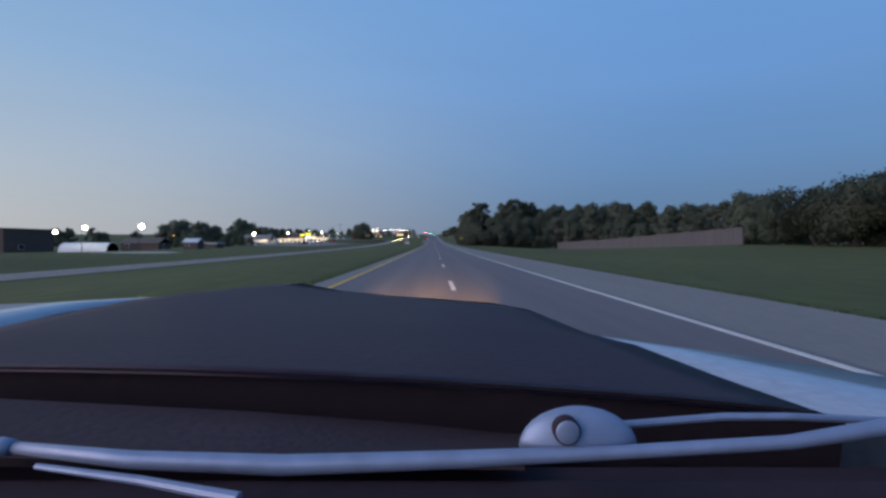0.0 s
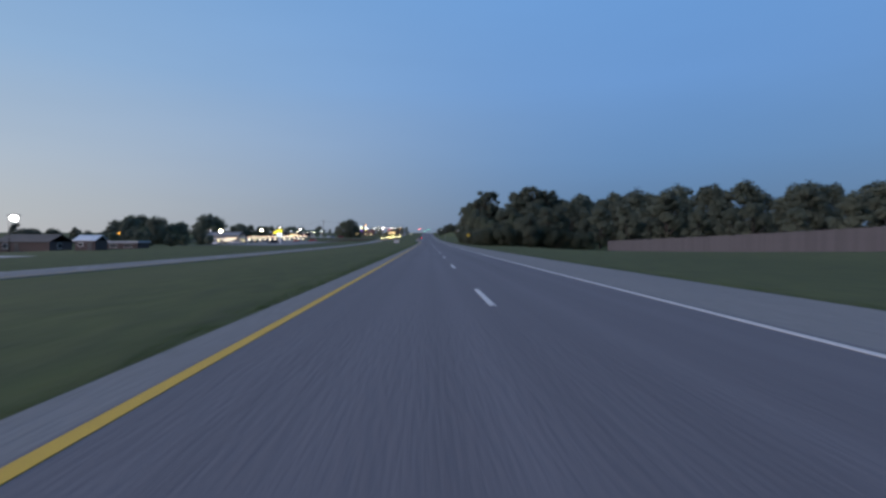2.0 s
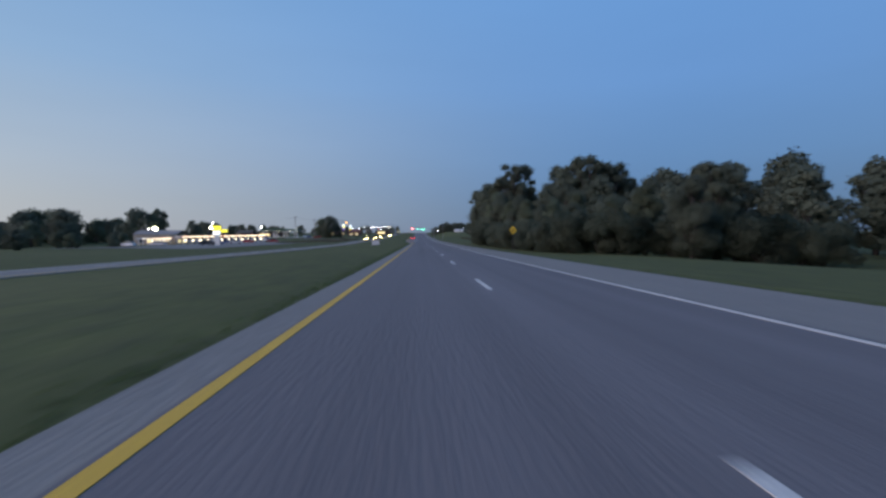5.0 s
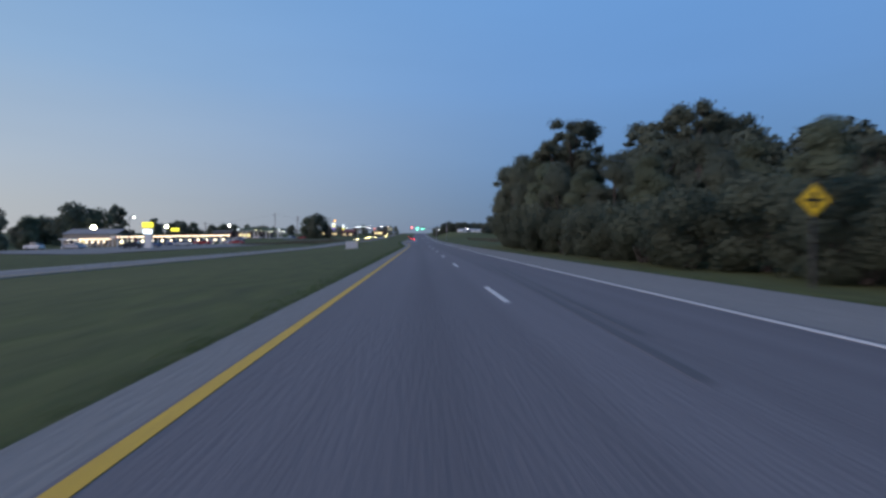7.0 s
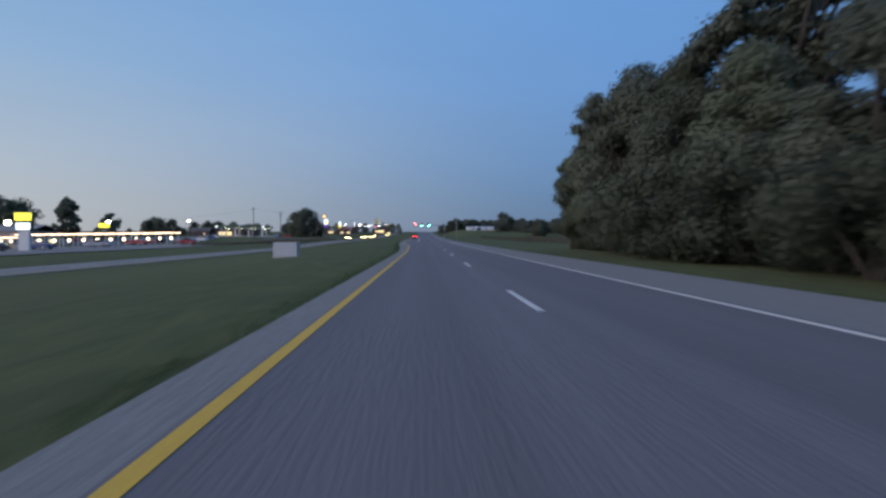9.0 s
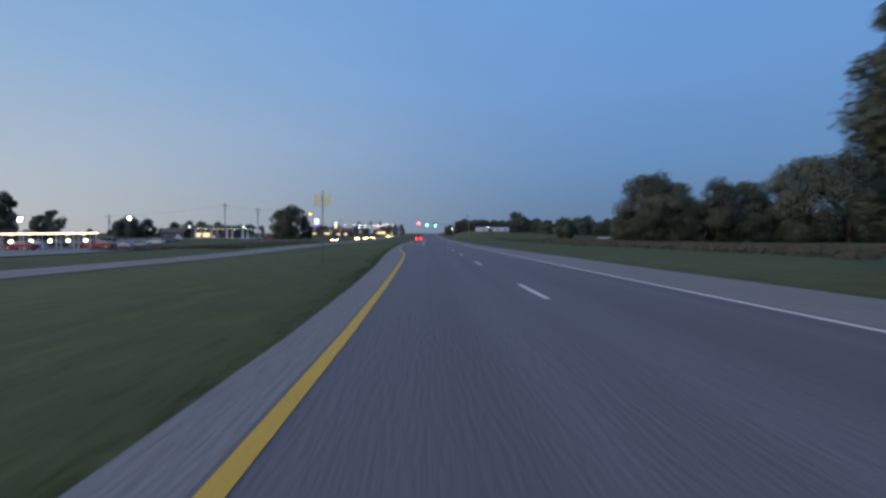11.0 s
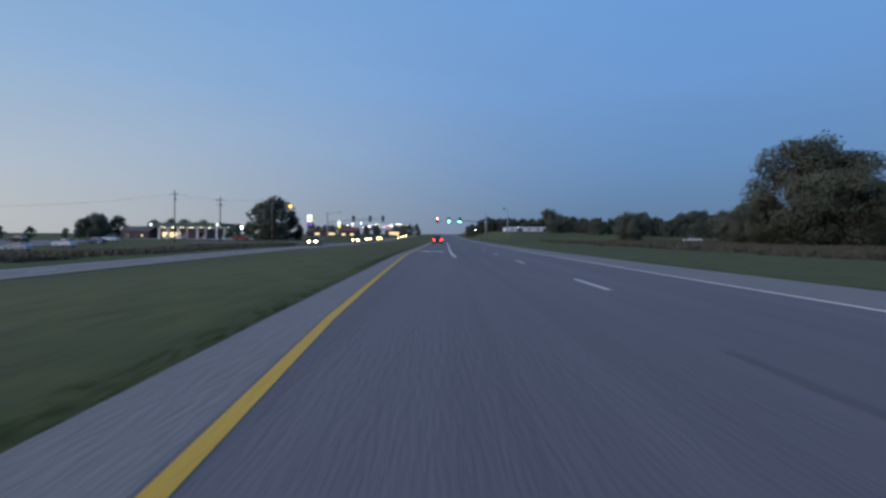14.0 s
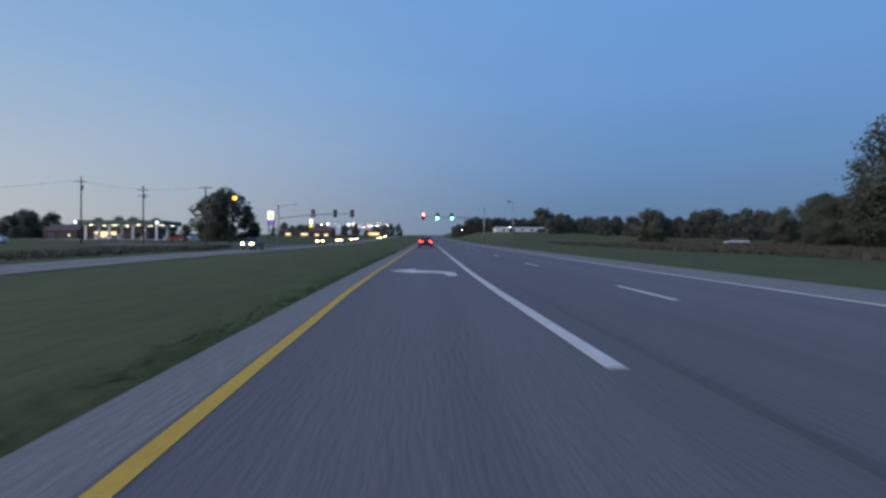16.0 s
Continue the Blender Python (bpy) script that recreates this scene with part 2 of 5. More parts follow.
LENS_OFF = surface("clear lens", (0.6, 0.6, 0.6), (0.7, 0.7, 0.7), 2.0, 20.0, 0.15, 0.0)
SIGNAL_RED = glowing("lit red signal", (1.0, 0.10, 0.09), 60.0)
SIGNAL_GREEN = glowing("lit green signal", (0.10, 1.0, 0.55), 60.0)
LENS_DARK = surface("unlit signal lens", (0.03, 0.03, 0.03), (0.05, 0.05, 0.05), 2.0, 20.0, 0.3, 0.0)


def car_paint(name, c):
    m = surface(name, c, tuple(min(1, v * 1.06) for v in c), 1.0, 40.0, 0.35, 0.0)
    p = m.node_tree.nodes["Principled BSDF"]
    p.inputs["Coat Weight"].default_value, p.inputs["Coat Roughness"].default_value = 0.6, 0.05
    return m


PAINTS = {k: car_paint(k + " car paint", c) for k, c in dict(silver=(0.45, 0.46, 0.48), white=(0.72, 0.73, 0.74), black=(0.02, 0.02, 0.023), red=(0.38, 0.03, 0.03), blue=(0.05, 0.09, 0.22), grey=(0.14, 0.145, 0.15)).items()}


# ---- building helpers ----
def mesh_of(name, bm):
    me = bpy.data.meshes.new(name)
    bm.normal_update()
    bm.to_mesh(me)
    bm.free()
    return me


def part(name, bm, material, parent, label="", smooth=False):
    """Links a bmesh, or a mesh, as one object under a thing."""
    me = bm if isinstance(bm, bpy.types.Mesh) else mesh_of(name, bm)
    if not me.materials:
        me.materials.append(material)
    if smooth:
        me.shade_smooth()
    ob = new(name, me)
    ob.parent = parent
    if label:
        ob["label"] = label
    return ob


def thing(name, m, label, category, group="", kind=""):
    ob = new(name)
    ob.empty_display_size = 0.2
    ob.matrix_world = m
    return tagged(ob, label, category, group, kind)


def box(bm, x0, x1, y0, y1, z0, z1, bevel=0.0):
    """Adds a box, with bevelled edges if asked."""
    r = bmesh.ops.create_cube(bm, size=1)["verts"]
    for v in r:
        v.co = Vector((x0 + (v.co.x + 0.5) * (x1 - x0), y0 + (v.co.y + 0.5) * (y1 - y0), z0 + (v.co.z + 0.5) * (z1 - z0)))
    if bevel:
        es = {e for v in r for e in v.link_edges}
        bmesh.ops.bevel(bm, geom=list(es), offset=bevel, segments=2, affect="EDGES", profile=0.6)
    return bm


def boxes(*rows, bevel=0.0):
    bm = bmesh.new()
    for r in rows:
        box(bm, *r, bevel=bevel)
    return bm


def tube(bm, pts, radii, sides=8, cap=True):
    """A round tube along points with a radius at each."""
    rings = []
    for i, p in enumerate(pts):
        p = Vector(p)
        d = (Vector(pts[min(i + 1, len(pts) - 1)]) - Vector(pts[max(i - 1, 0)])).normalized()
        side = d.cross(Vector((0.3, 0.9, 0.2)) if abs(d.z) > 0.7 else Vector((0, 0, 1))).normalized()
        up = side.cross(d)
        rings.append([bm.verts.new(p + radii[i] * (math.cos(a) * side + math.sin(a) * up)) for a in [2 * math.pi * k / sides for k in range(sides)]])
    for a, b in zip(rings, rings[1:]):
        for k in range(sides):
            bm.faces.new((a[k], a[(k + 1) % sides], b[(k + 1) % sides], b[k]))
    if cap:
        bm.faces.new(rings[0][::-1])
        bm.faces.new(rings[-1])
    return bm


def tubes(*rows, sides=8):
    bm = bmesh.new()
    for pts, radii in rows:
        tube(bm, pts, radii, sides)
    return bm


def prism(outline, y0, y1, axis="y"):
    """A flat outline (x, z) given thickness along y."""
    bm = bmesh.new()
    lo = [bm.verts.new((x, y0, z)) for x, z in outline]
    hi = [bm.verts.new((x, y1, z)) for x, z in outline]
    bm.faces.new(lo)
    bm.faces.new(hi[::-1])
    n = len(lo)
    for i in range(n):
        bm.faces.new((lo[i], hi[i], hi[(i + 1) % n], lo[(i + 1) % n]))
    bmesh.ops.recalc_face_normals(bm, faces=bm.faces)
    return bm


# ---- the lie of the land: the road climbs ever more steeply, to a crest far ahead ----
CURVE = 5.36e-5


def rise(y):
    if y <= 0:
        return 0.0
    if y <= 560:
        return CURVE * y * y / 2
    z, s = CURVE * 560 * 560 / 2, CURVE * 560
    if y <= 800:
        return z + s * (y - 560)
    d = min(y, 1000) - 800
    return z + s * 240 + s * d - s * d * d / 400


def fade(v, a, b):
    t = min(1, max(0, (v - a) / (b - a)))
    return t * t * (3 - 2 * t)


def smooth(y, ys, vs):
    """A curve through the values vs at ys, level at both ends."""
    k = min(len(ys) - 2, max(0, sum(1 for v in ys if v <= y) - 1))
    t = min(1, max(0, (y - ys[k]) / (ys[k + 1] - ys[k])))
    slope = [0.0] + [(vs[i + 1] - vs[i - 1]) / (ys[i + 1] - ys[i - 1]) for i in range(1, len(ys) - 1)] + [0.0]
    h = ys[k + 1] - ys[k]
    return (2 * t ** 3 - 3 * t * t + 1) * vs[k] + (t ** 3 - 2 * t * t + t) * h * slope[k] + (3 * t * t - 2 * t ** 3) * vs[k + 1] + (t ** 3 - t * t) * h * slope[k + 1]


def left_edge(y):
    """The yellow edge line: it swings out to open the turning lane."""
    return smooth(y, (212, 230, 246, 254, 262, 272, 285, 300), (-3.40, -3.70, -4.22, -4.82, -5.52, -6.02, -6.54, -6.9))


def median_edge(y):
    """The outer edge of the paved strip between the yellow line and the grass."""
    return smooth(y, (212, 231, 242, 254, 264, 294, 320), (-4.10, -4.75, -5.45, -6.1, -6.6, -7.55, -7.7))


OPP_NEAR = -25.3


def opposite_far(y):
    """The outer edge of the opposite carriageway."""
    return -30.5 - 0.9 * fade(y, 255, 330)


def opposite_level(y):
    """The opposite carriageway lies lower than the road, less so near the crossing."""
    return rise(y) - 0.95 + 0.47 * fade(y, 255, 330) + 0.48 * fade(y, 420, 560)


def right_edge(y):
    """The outer edge of the paved shoulder."""
    return 6.7 - 0.5 * fade(y, 235, 300)


def land(x, y):
    z = rise(y)
    z += fade(x, 13, 33) * float(np.interp(y, [-150, -40, 20, 50, 91, 131, 175, 245], [0, 0.4, 0.8, 0.95, 0, -1.05, -0.8, 0]))
    z -= (1.2 * fade(-x, 31, 56) + 0.5 * fade(-x, 66, 100)) * fade(y, 50, 100) * (1 - fade(y, 330, 400))
    z += 3.6 * fade(x, 11, 27) * fade(y, 385, 500)
    far = fade(abs(x + 8), 24, 60)
    z += far * 0.5 * noise.noise((x * 0.021, y * 0.021, 0.3))
    inner, level = median_edge(y), opposite_level(y)
    if x < inner:
        # the grass falls across the median to the opposite carriageway, then meets the land beyond
        dip = rise(y) + (level - rise(y)) * fade(inner - x, 3.5, inner - OPP_NEAR - 1.0) - 0.06 * math.sin(math.pi * min(1, max(0, (inner - x) / (inner - OPP_NEAR)))) ** 2
        z = dip + (z - dip) * fade(opposite_far(y) - 1.5 - x, 0.0, 14.0)
    return z


YS = [-400, -200, -120, -80] + [-60 + 6 * i for i in range(60)] + [300 + 10 * i for i in range(72)] + [1040, 1150, 1400, 1900, 2800, 4500]
XS = [-3000, -1500, -800, -500, -350, -260, -200, -160, -130, -110, -95, -80, -70, -60, -52, -46, -40, -36, -32, -31, -30.5, -29, -27, -26, -25.3, -24.7, -24, -22, -19.5, -18, -16.5, -15.2,
      -14, -12.5, -11, -9.5, -8.2, -7.2, -6.2, -5.2, -4.6, -3, 0, 3, 6.6, 7.2, 8, 9, 10.5, 12, 14, 17, 20, 24, 28, 32, 36, 42, 50, 60, 75, 95, 120, 160, 220, 300, 450, 800, 1500, 3000]


def grid_mesh(name, xs, ys, height):
    """A sheet over the columns xs (numbers, or functions of y) and rows ys."""
    verts, faces = [], []
    for y in ys:
        for x in xs:
            x, drop = x if isinstance(x, tuple) else (x, 0.0)
            px = x(y) if callable(x) else x
            verts.append((px, y, height(px, y) - drop))
    n = len(xs)
    for j in range(len(ys) - 1):
        for i in range(n - 1):
            k = j * n + i
            faces.append((k, k + 1, k + n + 1, k + n))
    me = bpy.data.meshes.new(name)
    me.from_pydata(verts, [], faces)
    if name == "ground":
        me.shade_smooth()
    return me


def sheet(name, xs, ys, height, material, label, category, kind="structure"):
    me = grid_mesh(name, xs, ys, height)
    me.materials.append(material)
    return tagged(new(name, me), label, category, kind=kind)


def ground_height(x, y):
    on_road = median_edge(y) - 0.05 < x < right_edge(y) + 0.35 and -350 < y < 1010
    on_far_road = opposite_far(y) - 0.6 < x < OPP_NEAR + 0.1 and -350 < y < 1010
    return land(x, y) - (0.06 if on_road or on_far_road else 0.0)


sheet("ground", XS, YS, ground_height, GRASS, "mown green roadside grass reaching to the horizon", "grass")
RYS = [y for y in YS if -120 <= y <= 1000]


def on_road(dz):
    return lambda x, y: rise(y) + dz


def on_far_road(dz):
    return lambda x, y: opposite_level(y) + dz


road = sheet("road", [lambda y: left_edge(y) - 0.12, -2.0, 0.0, 2.0, 3.75], RYS, on_road(0.02), ASPHALT, "worn blue-grey asphalt carriageway with faded lane lines", "road")
sheet("pavement_right", [3.75, 5.2, right_edge, (lambda y: right_edge(y) + 0.05, 0.09)], RYS, on_road(0.016), SHOULDER, "pale grey paved shoulder beside the road", "shoulder")
sheet("pavement_median", [(lambda y: median_edge(y) - 0.05, 0.09), median_edge, lambda y: left_edge(y) - 0.12], RYS, on_road(0.016), SHOULDER, "narrow pale paved shoulder along the median", "shoulder")
far_road = sheet("road_opposite", [lambda y: opposite_far(y) + 0.4, lambda y: 0.5 * (opposite_far(y) + OPP_NEAR), OPP_NEAR - 0.5], RYS, on_far_road(0.02), SHOULDER, "opposite pale grey carriageway beyond the grass median", "road")
sheet("pavement_opposite", [OPP_NEAR - 0.5, OPP_NEAR, (OPP_NEAR + 0.05, 0.09)], RYS, on_far_road(0.016), SHOULDER, "pale paved shoulder of the opposite carriageway", "shoulder")
sheet("pavement_opposite_outer", [(lambda y: opposite_far(y) - 0.05, 0.09), opposite_far, lambda y: opposite_far(y) + 0.4], RYS, on_far_road(0.016), SHOULDER, "pale outer shoulder of the opposite carriageway", "shoulder")


def stripe(name, x, y0, y1, w, material, parent, label="", level=rise):
    """A painted line on the road, along the functions or numbers x."""
    ys = [y0] + [y for y in RYS if y0 < y < y1] + [y1]
    fx = x if callable(x) else (lambda y: x)
    bm = bmesh.new()
    rows = [[bm.verts.new((fx(y) + s * w / 2, y, level(y) + h)) for s, h in ((-1, 0.018), (-1, 0.026), (1, 0.026), (1, 0.018))] for y in ys]
    for a, b in zip(rows, rows[1:]):
        for k in range(3):
            bm.faces.new((a[k], b[k], b[k + 1], a[k + 1]))
    return part(name, bm, material, parent, label)


stripe("edge_line", 3.55, -100, 900, 0.12, WHITE_LINE, road, "faded white edge line")
stripe("edge_line", left_edge, -100, 360, 0.15, YELLOW_LINE, road, "yellow edge line")
stripe("lane_line", lambda y: -3.46 + 0.25 * (1 - fade(y, 285, 299)), 287.5, 366, 0.19, WHITE_LINE, road, "solid white turning-lane line")
for k in range(-3, 60):
    y0 = 12.19 * k
    if not 366 < y0 < 410:
        stripe("lane_dash", 0.0, y0, y0 + 3.05, 0.12, WHITE_LINE, road)
stripe("edge_line", OPP_NEAR - 0.6, -100, 900, 0.11, YELLOW_LINE, far_road, "yellow edge line", opposite_level)
stripe("edge_line", lambda y: opposite_far(y) + 0.5, -100, 900, 0.11, WHITE_LINE, far_road, "white edge line", opposite_level)
for k in range(-2, 50):
    y0 = 12.19 * k + 4
    stripe("lane_dash", lambda y: 0.5 * (opposite_far(y) + OPP_NEAR), y0, y0 + 3.05, 0.1, WHITE_LINE, far_road, "", opposite_level)
stripe("stop_line", -3.5, 367.0, 367.6, 7.0, WHITE_LINE, road)
for x0, slant, y0, y1 in ((0.75, 0.045, 141, 162), (1.15, 0.045, 143, 158), (-2.6, -0.01, 281, 296), (-1.3, 0.02, 240, 262), (1.9, 0.0, 60, 84)):
    stripe("tyre_mark", lambda y, x0=x0, s=slant, b=y0: x0 + s * (y - b), y0, y1, 0.16, RUBBER_MARK, road, "dark tyre mark")

# turn arrow painted in the turning lane
bm = bmesh.new()
arrow = [(-4.36, 298.9), (-4.02, 298.9), (-4.02, 300.1), (-4.2, 300.8), (-4.65, 301.15), (-5.5, 301.6), (-5.5, 302.5), (-6.45, 301.3), (-5.5, 300.1), (-5.5, 300.75), (-4.75, 300.3), (-4.45, 299.9)]
lo = [bm.verts.new((x, y, rise(y) + 0.019)) for x, y in arrow]
hi = [bm.verts.new((x, y, rise(y) + 0.027)) for x, y in arrow]
bm.faces.new(hi)
for i in range(len(arrow)):
    j = (i + 1) % len(arrow)
    bm.faces.new((lo[i], lo[j], hi[j], hi[i]))
bmesh.ops.triangulate(bm, faces=[f for f in bm.faces if len(f.verts) > 4])
bmesh.ops.recalc_face_normals(bm, faces=bm.faces)
part("turn_arrow", bm, WHITE_LINE, road, "white left-turn arrow")


def patch(name, x0, x1, y0, y1, material, label, category, dz=0.05):
    """A paved area that follows the land, with a low edge all round."""
    nx, ny = max(2, int((x1 - x0) / 5)), max(2, int((y1 - y0) / 5))
    xs = [x0 + (x1 - x0) * i / nx for i in range(nx + 1)]
    ys = [y0 + (y1 - y0) * i / ny for i in range(ny + 1)]
    return sheet(name, xs, ys, lambda x, y: land(x, y) + dz, material, label, category)


patch("pavement_drive", -82, -58, 92, 112, CONCRETE, "pale concrete yard before the sheds", "yard", 0.09)
patch("pavement_restaurant", -92, -46, 215, 312, LOT, "grey asphalt car park round the drive-in", "car park", 0.12)
patch("pavement_station", -126, -76, 425, 462, CONCRETE, "pale concrete forecourt of the filling station", "forecourt", 0.12)
patch("pavement_lot", -150, -96, 330, 392, LOT, "grey asphalt car park with parked cars", "car park", 0.12)
patch("pavement_crossroad", -70, -31.5, 375, 383, ASPHALT, "side road joining at the traffic lights", "road", 0.1)


# ragged grass along the edges of the paving, and rough tufts in the verge
def grass_tufts(name, rows, label):
    rng = np.random.default_rng(5)
    verts, faces = [], []
    for edge, side, y0, y1, n, reach in rows:
        for _ in range(n):
            y = rng.uniform(y0, y1)
            x = edge(y) + side * (abs(rng.normal()) * reach - 0.06)
            z = land(x, y) - 0.02
            h, a = rng.uniform(0.02, 0.06), rng.uniform(0, 6.28)
            for k in range(3):
                t = a + 2.1 * k
                dx, dy, lx, ly = 0.02 * math.cos(t), 0.02 * math.sin(t), rng.normal() * 0.09, rng.normal() * 0.09
                i = len(verts)
                verts += [(x - dx, y - dy, z), (x + dx, y + dy, z), (x + lx, y + ly, z + h)]
                faces.append((i, i + 1, i + 2))
    me = bpy.data.meshes.new(name)
    me.from_pydata(verts, [], faces)
    me.materials.append(BLADE)
    return tagged(new(name, me), label, "grass", kind="stuff")


BLADE = leafy("grass blades", (0.075, 0.115, 0.035), (0.12, 0.15, 0.06))
grass_tufts("grass_tufts", [(lambda y: right_edge(y) + 0.05, 1, -10, 330, 12000, 0.4), (lambda y: median_edge(y) - 0.05, -1, -10, 330, 12000, 0.4), (lambda y: OPP_NEAR + 0.06, 1, 0, 330, 6000, 0.4)], "tufts of rough green grass along the paved edges")


# unmown weeds beyond the mown verges
def rough_weeds(name, zones, label):
    rng = np.random.default_rng(9)
    verts, faces = [], []
    for x0, x1, y0, y1, n in zones:
        for x, y, h, a, lean in zip(rng.uniform(x0, x1, n), rng.uniform(y0, y1, n), rng.uniform(0.2, 0.6, n), rng.uniform(0, 3.14, n), rng.normal(0, 0.16, (n, 2))):
            x += 3.0 * noise.noise((x * 0.05, y * 0.07, 4.0))
            y += 16.0 * noise.noise((x * 0.09, y * 0.02, 8.0))
            z, b = land(x, y) - 0.04, len(verts)
            w, c, q = 0.10 + 0.14 * h, math.cos(a), math.sin(a)
            verts += [(x - w * c, y - w * q, z), (x + w * c, y + w * q, z), (x + w * 0.5 * c + lean[0], y + w * 0.5 * q + lean[1], z + h * 0.8), (x - w * 0.3 * c + lean[1], y - w * 0.3 * q + lean[0], z + h)]
            faces += [(b, b + 1, b + 2), (b, b + 2, b + 3)]
    me = bpy.data.meshes.new(name)
    me.from_pydata(verts, [], faces)
    me.materials.append(WEED)
    return tagged(new(name, me), label, "weeds", kind="stuff")


WEED = leafy("dull brown-green weeds", (0.072, 0.070, 0.048), (0.105, 0.098, 0.062))
rough_weeds("rough_weeds", ((23, 46, 240, 400, 16000), (46, 66, 300, 400, 5000), (-60, -35, 285, 366, 10000)), "dull brown-green unmown weeds beyond the mown verge")


# ---- trees ----
def crown_mesh(name, seed, lobes, count, size, loose=0.13):
    """Many small leaves scattered through rounded lobes, thickest near their outsides."""
    rng = np.random.default_rng(seed)
    w = np.array([r[3] * r[4] for r in lobes])
    pick = rng.choice(len(lobes), count, p=w / w.sum())
    L = np.array(lobes)[pick]
    d = rng.normal(size=(count, 3))
    d /= np.linalg.norm(d, axis=1)[:, None]
    rad = rng.uniform(0.3, 1.0, count) ** 0.5 * (1 + loose * rng.normal(size=count))
    c = L[:, :3] + d * rad[:, None] * L[:, 3:6]
    n = d + np.array((0, 0, 0.35)) + 0.5 * rng.normal(size=(count, 3))
    n /= np.linalg.norm(n, axis=1)[:, None]
    u = np.cross(n, rng.normal(size=(count, 3)))
    u /= np.linalg.norm(u, axis=1)[:, None]
    v = np.cross(n, u)
    s = size * rng.uniform(0.55, 1.35, count)[:, None]
    p = np.stack([c + u * s, c - u * s * 0.6 + v * s * 0.75, c - u * s * 0.6 - v * s * 0.75 + n * s * 0.2], 1).reshape(-1, 3)
    f = np.arange(3 * count).reshape(-1, 3)
    me = bpy.data.meshes.new(name)
    me.from_pydata(p.tolist(), [], f.tolist())
    return me


def make_tree(seed, height, spread, lobes, leaves, size, leaf, label, group, bole=0.25, fine=1.0):
    """A tapered, slightly bent trunk, limbs that reach the lobes of the crown, and the crown."""
    rng = random.Random(seed)
    t = thing("tree", pose(0, 0, 0), label, "tree", group)
    bend = [(0.0, 0.0)]
    for i in range(5):
        bend.append((bend[-1][0] + rng.uniform(-0.25, 0.25), bend[-1][1] + rng.uniform(-0.25, 0.25)))
    r0 = height * 0.020 + 0.05
    pts = [(bx, by, -0.3 + height * 0.72 * i / 5) for i, (bx, by) in enumerate(bend)]
    bm = tubes((pts, [r0 * 1.35] + [r0 * (1 - 0.15 * i) for i in range(1, 6)]))
    blobs = []
    for i in range(lobes):
        h = bole + (0.94 - bole) * (i + rng.random()) / lobes
        wide = math.sin(math.pi * min(1, max(0.12, (h - bole + 0.10) / (1.06 - bole)))) ** 0.7
        if bole < 0.05 and h < 0.45:
            wide = max(wide, 0.85)
        if bole > 0.4:
            # a broad, flattened crown
            wide = 0.55 + 0.45 * math.sin(math.pi * (h - bole) / (1 - bole))
        a = rng.uniform(0, 6.28)
        r = spread * wide * (0.95 * math.sqrt(rng.random()) if fine < 0.6 else rng.uniform(0.25, 0.85))
        s = spread * rng.uniform(0.24, 0.42) * fine
        blobs.append((r * math.cos(a), r * math.sin(a), height * h * 0.96, s, s * rng.uniform(0.8, 1.2), s * rng.uniform(0.6, 0.9)))
    for b in blobs[::2]:
        k = min(4, int(5 * max(0.15, b[2] / height - 0.18) / 0.72))
        o = Vector(pts[k])
        e = Vector(b[:3])
        m = o.lerp(e, 0.5) + Vector((0, 0, -0.06 * height * rng.random()))
        tube(bm, [o, m, e], [r0 * 0.42, r0 * 0.26, r0 * 0.08], 6)
    part("trunk", bm, BARK, t, smooth=True)
    part("crown", crown_mesh("crown", seed, blobs, leaves, size, 0.13 if fine > 0.6 else 0.34), leaf, t)
    return t


def stand(x, y, s, turn, dz=-0.05):
    return pose(x, y, land(x, y) + dz, 0, 0, turn) @ Matrix.Diagonal((s, s, s, 1))


def plant(kinds, places):
    """Sets the built trees on the first places and copies them to the rest."""
    first = {}
    for k, *place in places:
        if k in first:
            copy_thing(kinds[k], stand(*place))
        else:
            first[k] = place
    for k, place in first.items():
        kinds[k].matrix_world = stand(*place)


rnd = random.Random(7)
WOOD = "dense dark green broadleaf tree at the edge of the wood"
near_kinds = [make_tree(11, 15, 4.6, 36, 31000, 0.135, LEAF_DARK, WOOD, "trees of the roadside wood", 0.10),
              make_tree(12, 15, 4.0, 34, 29000, 0.135, LEAF_MID, WOOD, "trees of the roadside wood", 0.12),
              make_tree(17, 15, 3.7, 76, 28000, 0.135, LEAF_DARK, "tall broadleaf tree with an open, gappy crown", "trees of the roadside wood", 0.42, 0.56)]
deep_kinds = [make_tree(21, 15, 5.2, 36, 4700, 0.33, LEAF_DARK, "dark broadleaf tree inside the wood", "trees of the roadside wood", 0.12, 0.85),
              make_tree(22, 15, 4.8, 34, 4400, 0.33, LEAF_DARK, "dark broadleaf tree inside the wood", "trees of the roadside wood", 0.15, 0.85)]


def tree_height(x, y):
    """How high the wood stands: low by the fence, highest towards its far end."""
    front = np.interp(y, [100, 145, 160, 175, 190, 205, 214, 220, 227], [5.8, 5.8, 6.2, 8.0, 10.4, 12.6, 14.8, 12.2, 9.6])
    back = np.interp(y, [100, 135, 160, 172, 185, 210], [9.0, 10.2, 8.8, 10.4, 13.8, 16.2])
    deep = np.interp(y, [-20, 40, 100, 150, 175, 190, 215], [9.4, 9.4, 11.2, 13.8, 15.5, 15.9, 16.3])
    near = front + (back - front) * min(1, max(0, (x - 16) / 12))
    return float(near + (deep - near) * min(1, max(0, (x - 34) / 16)))


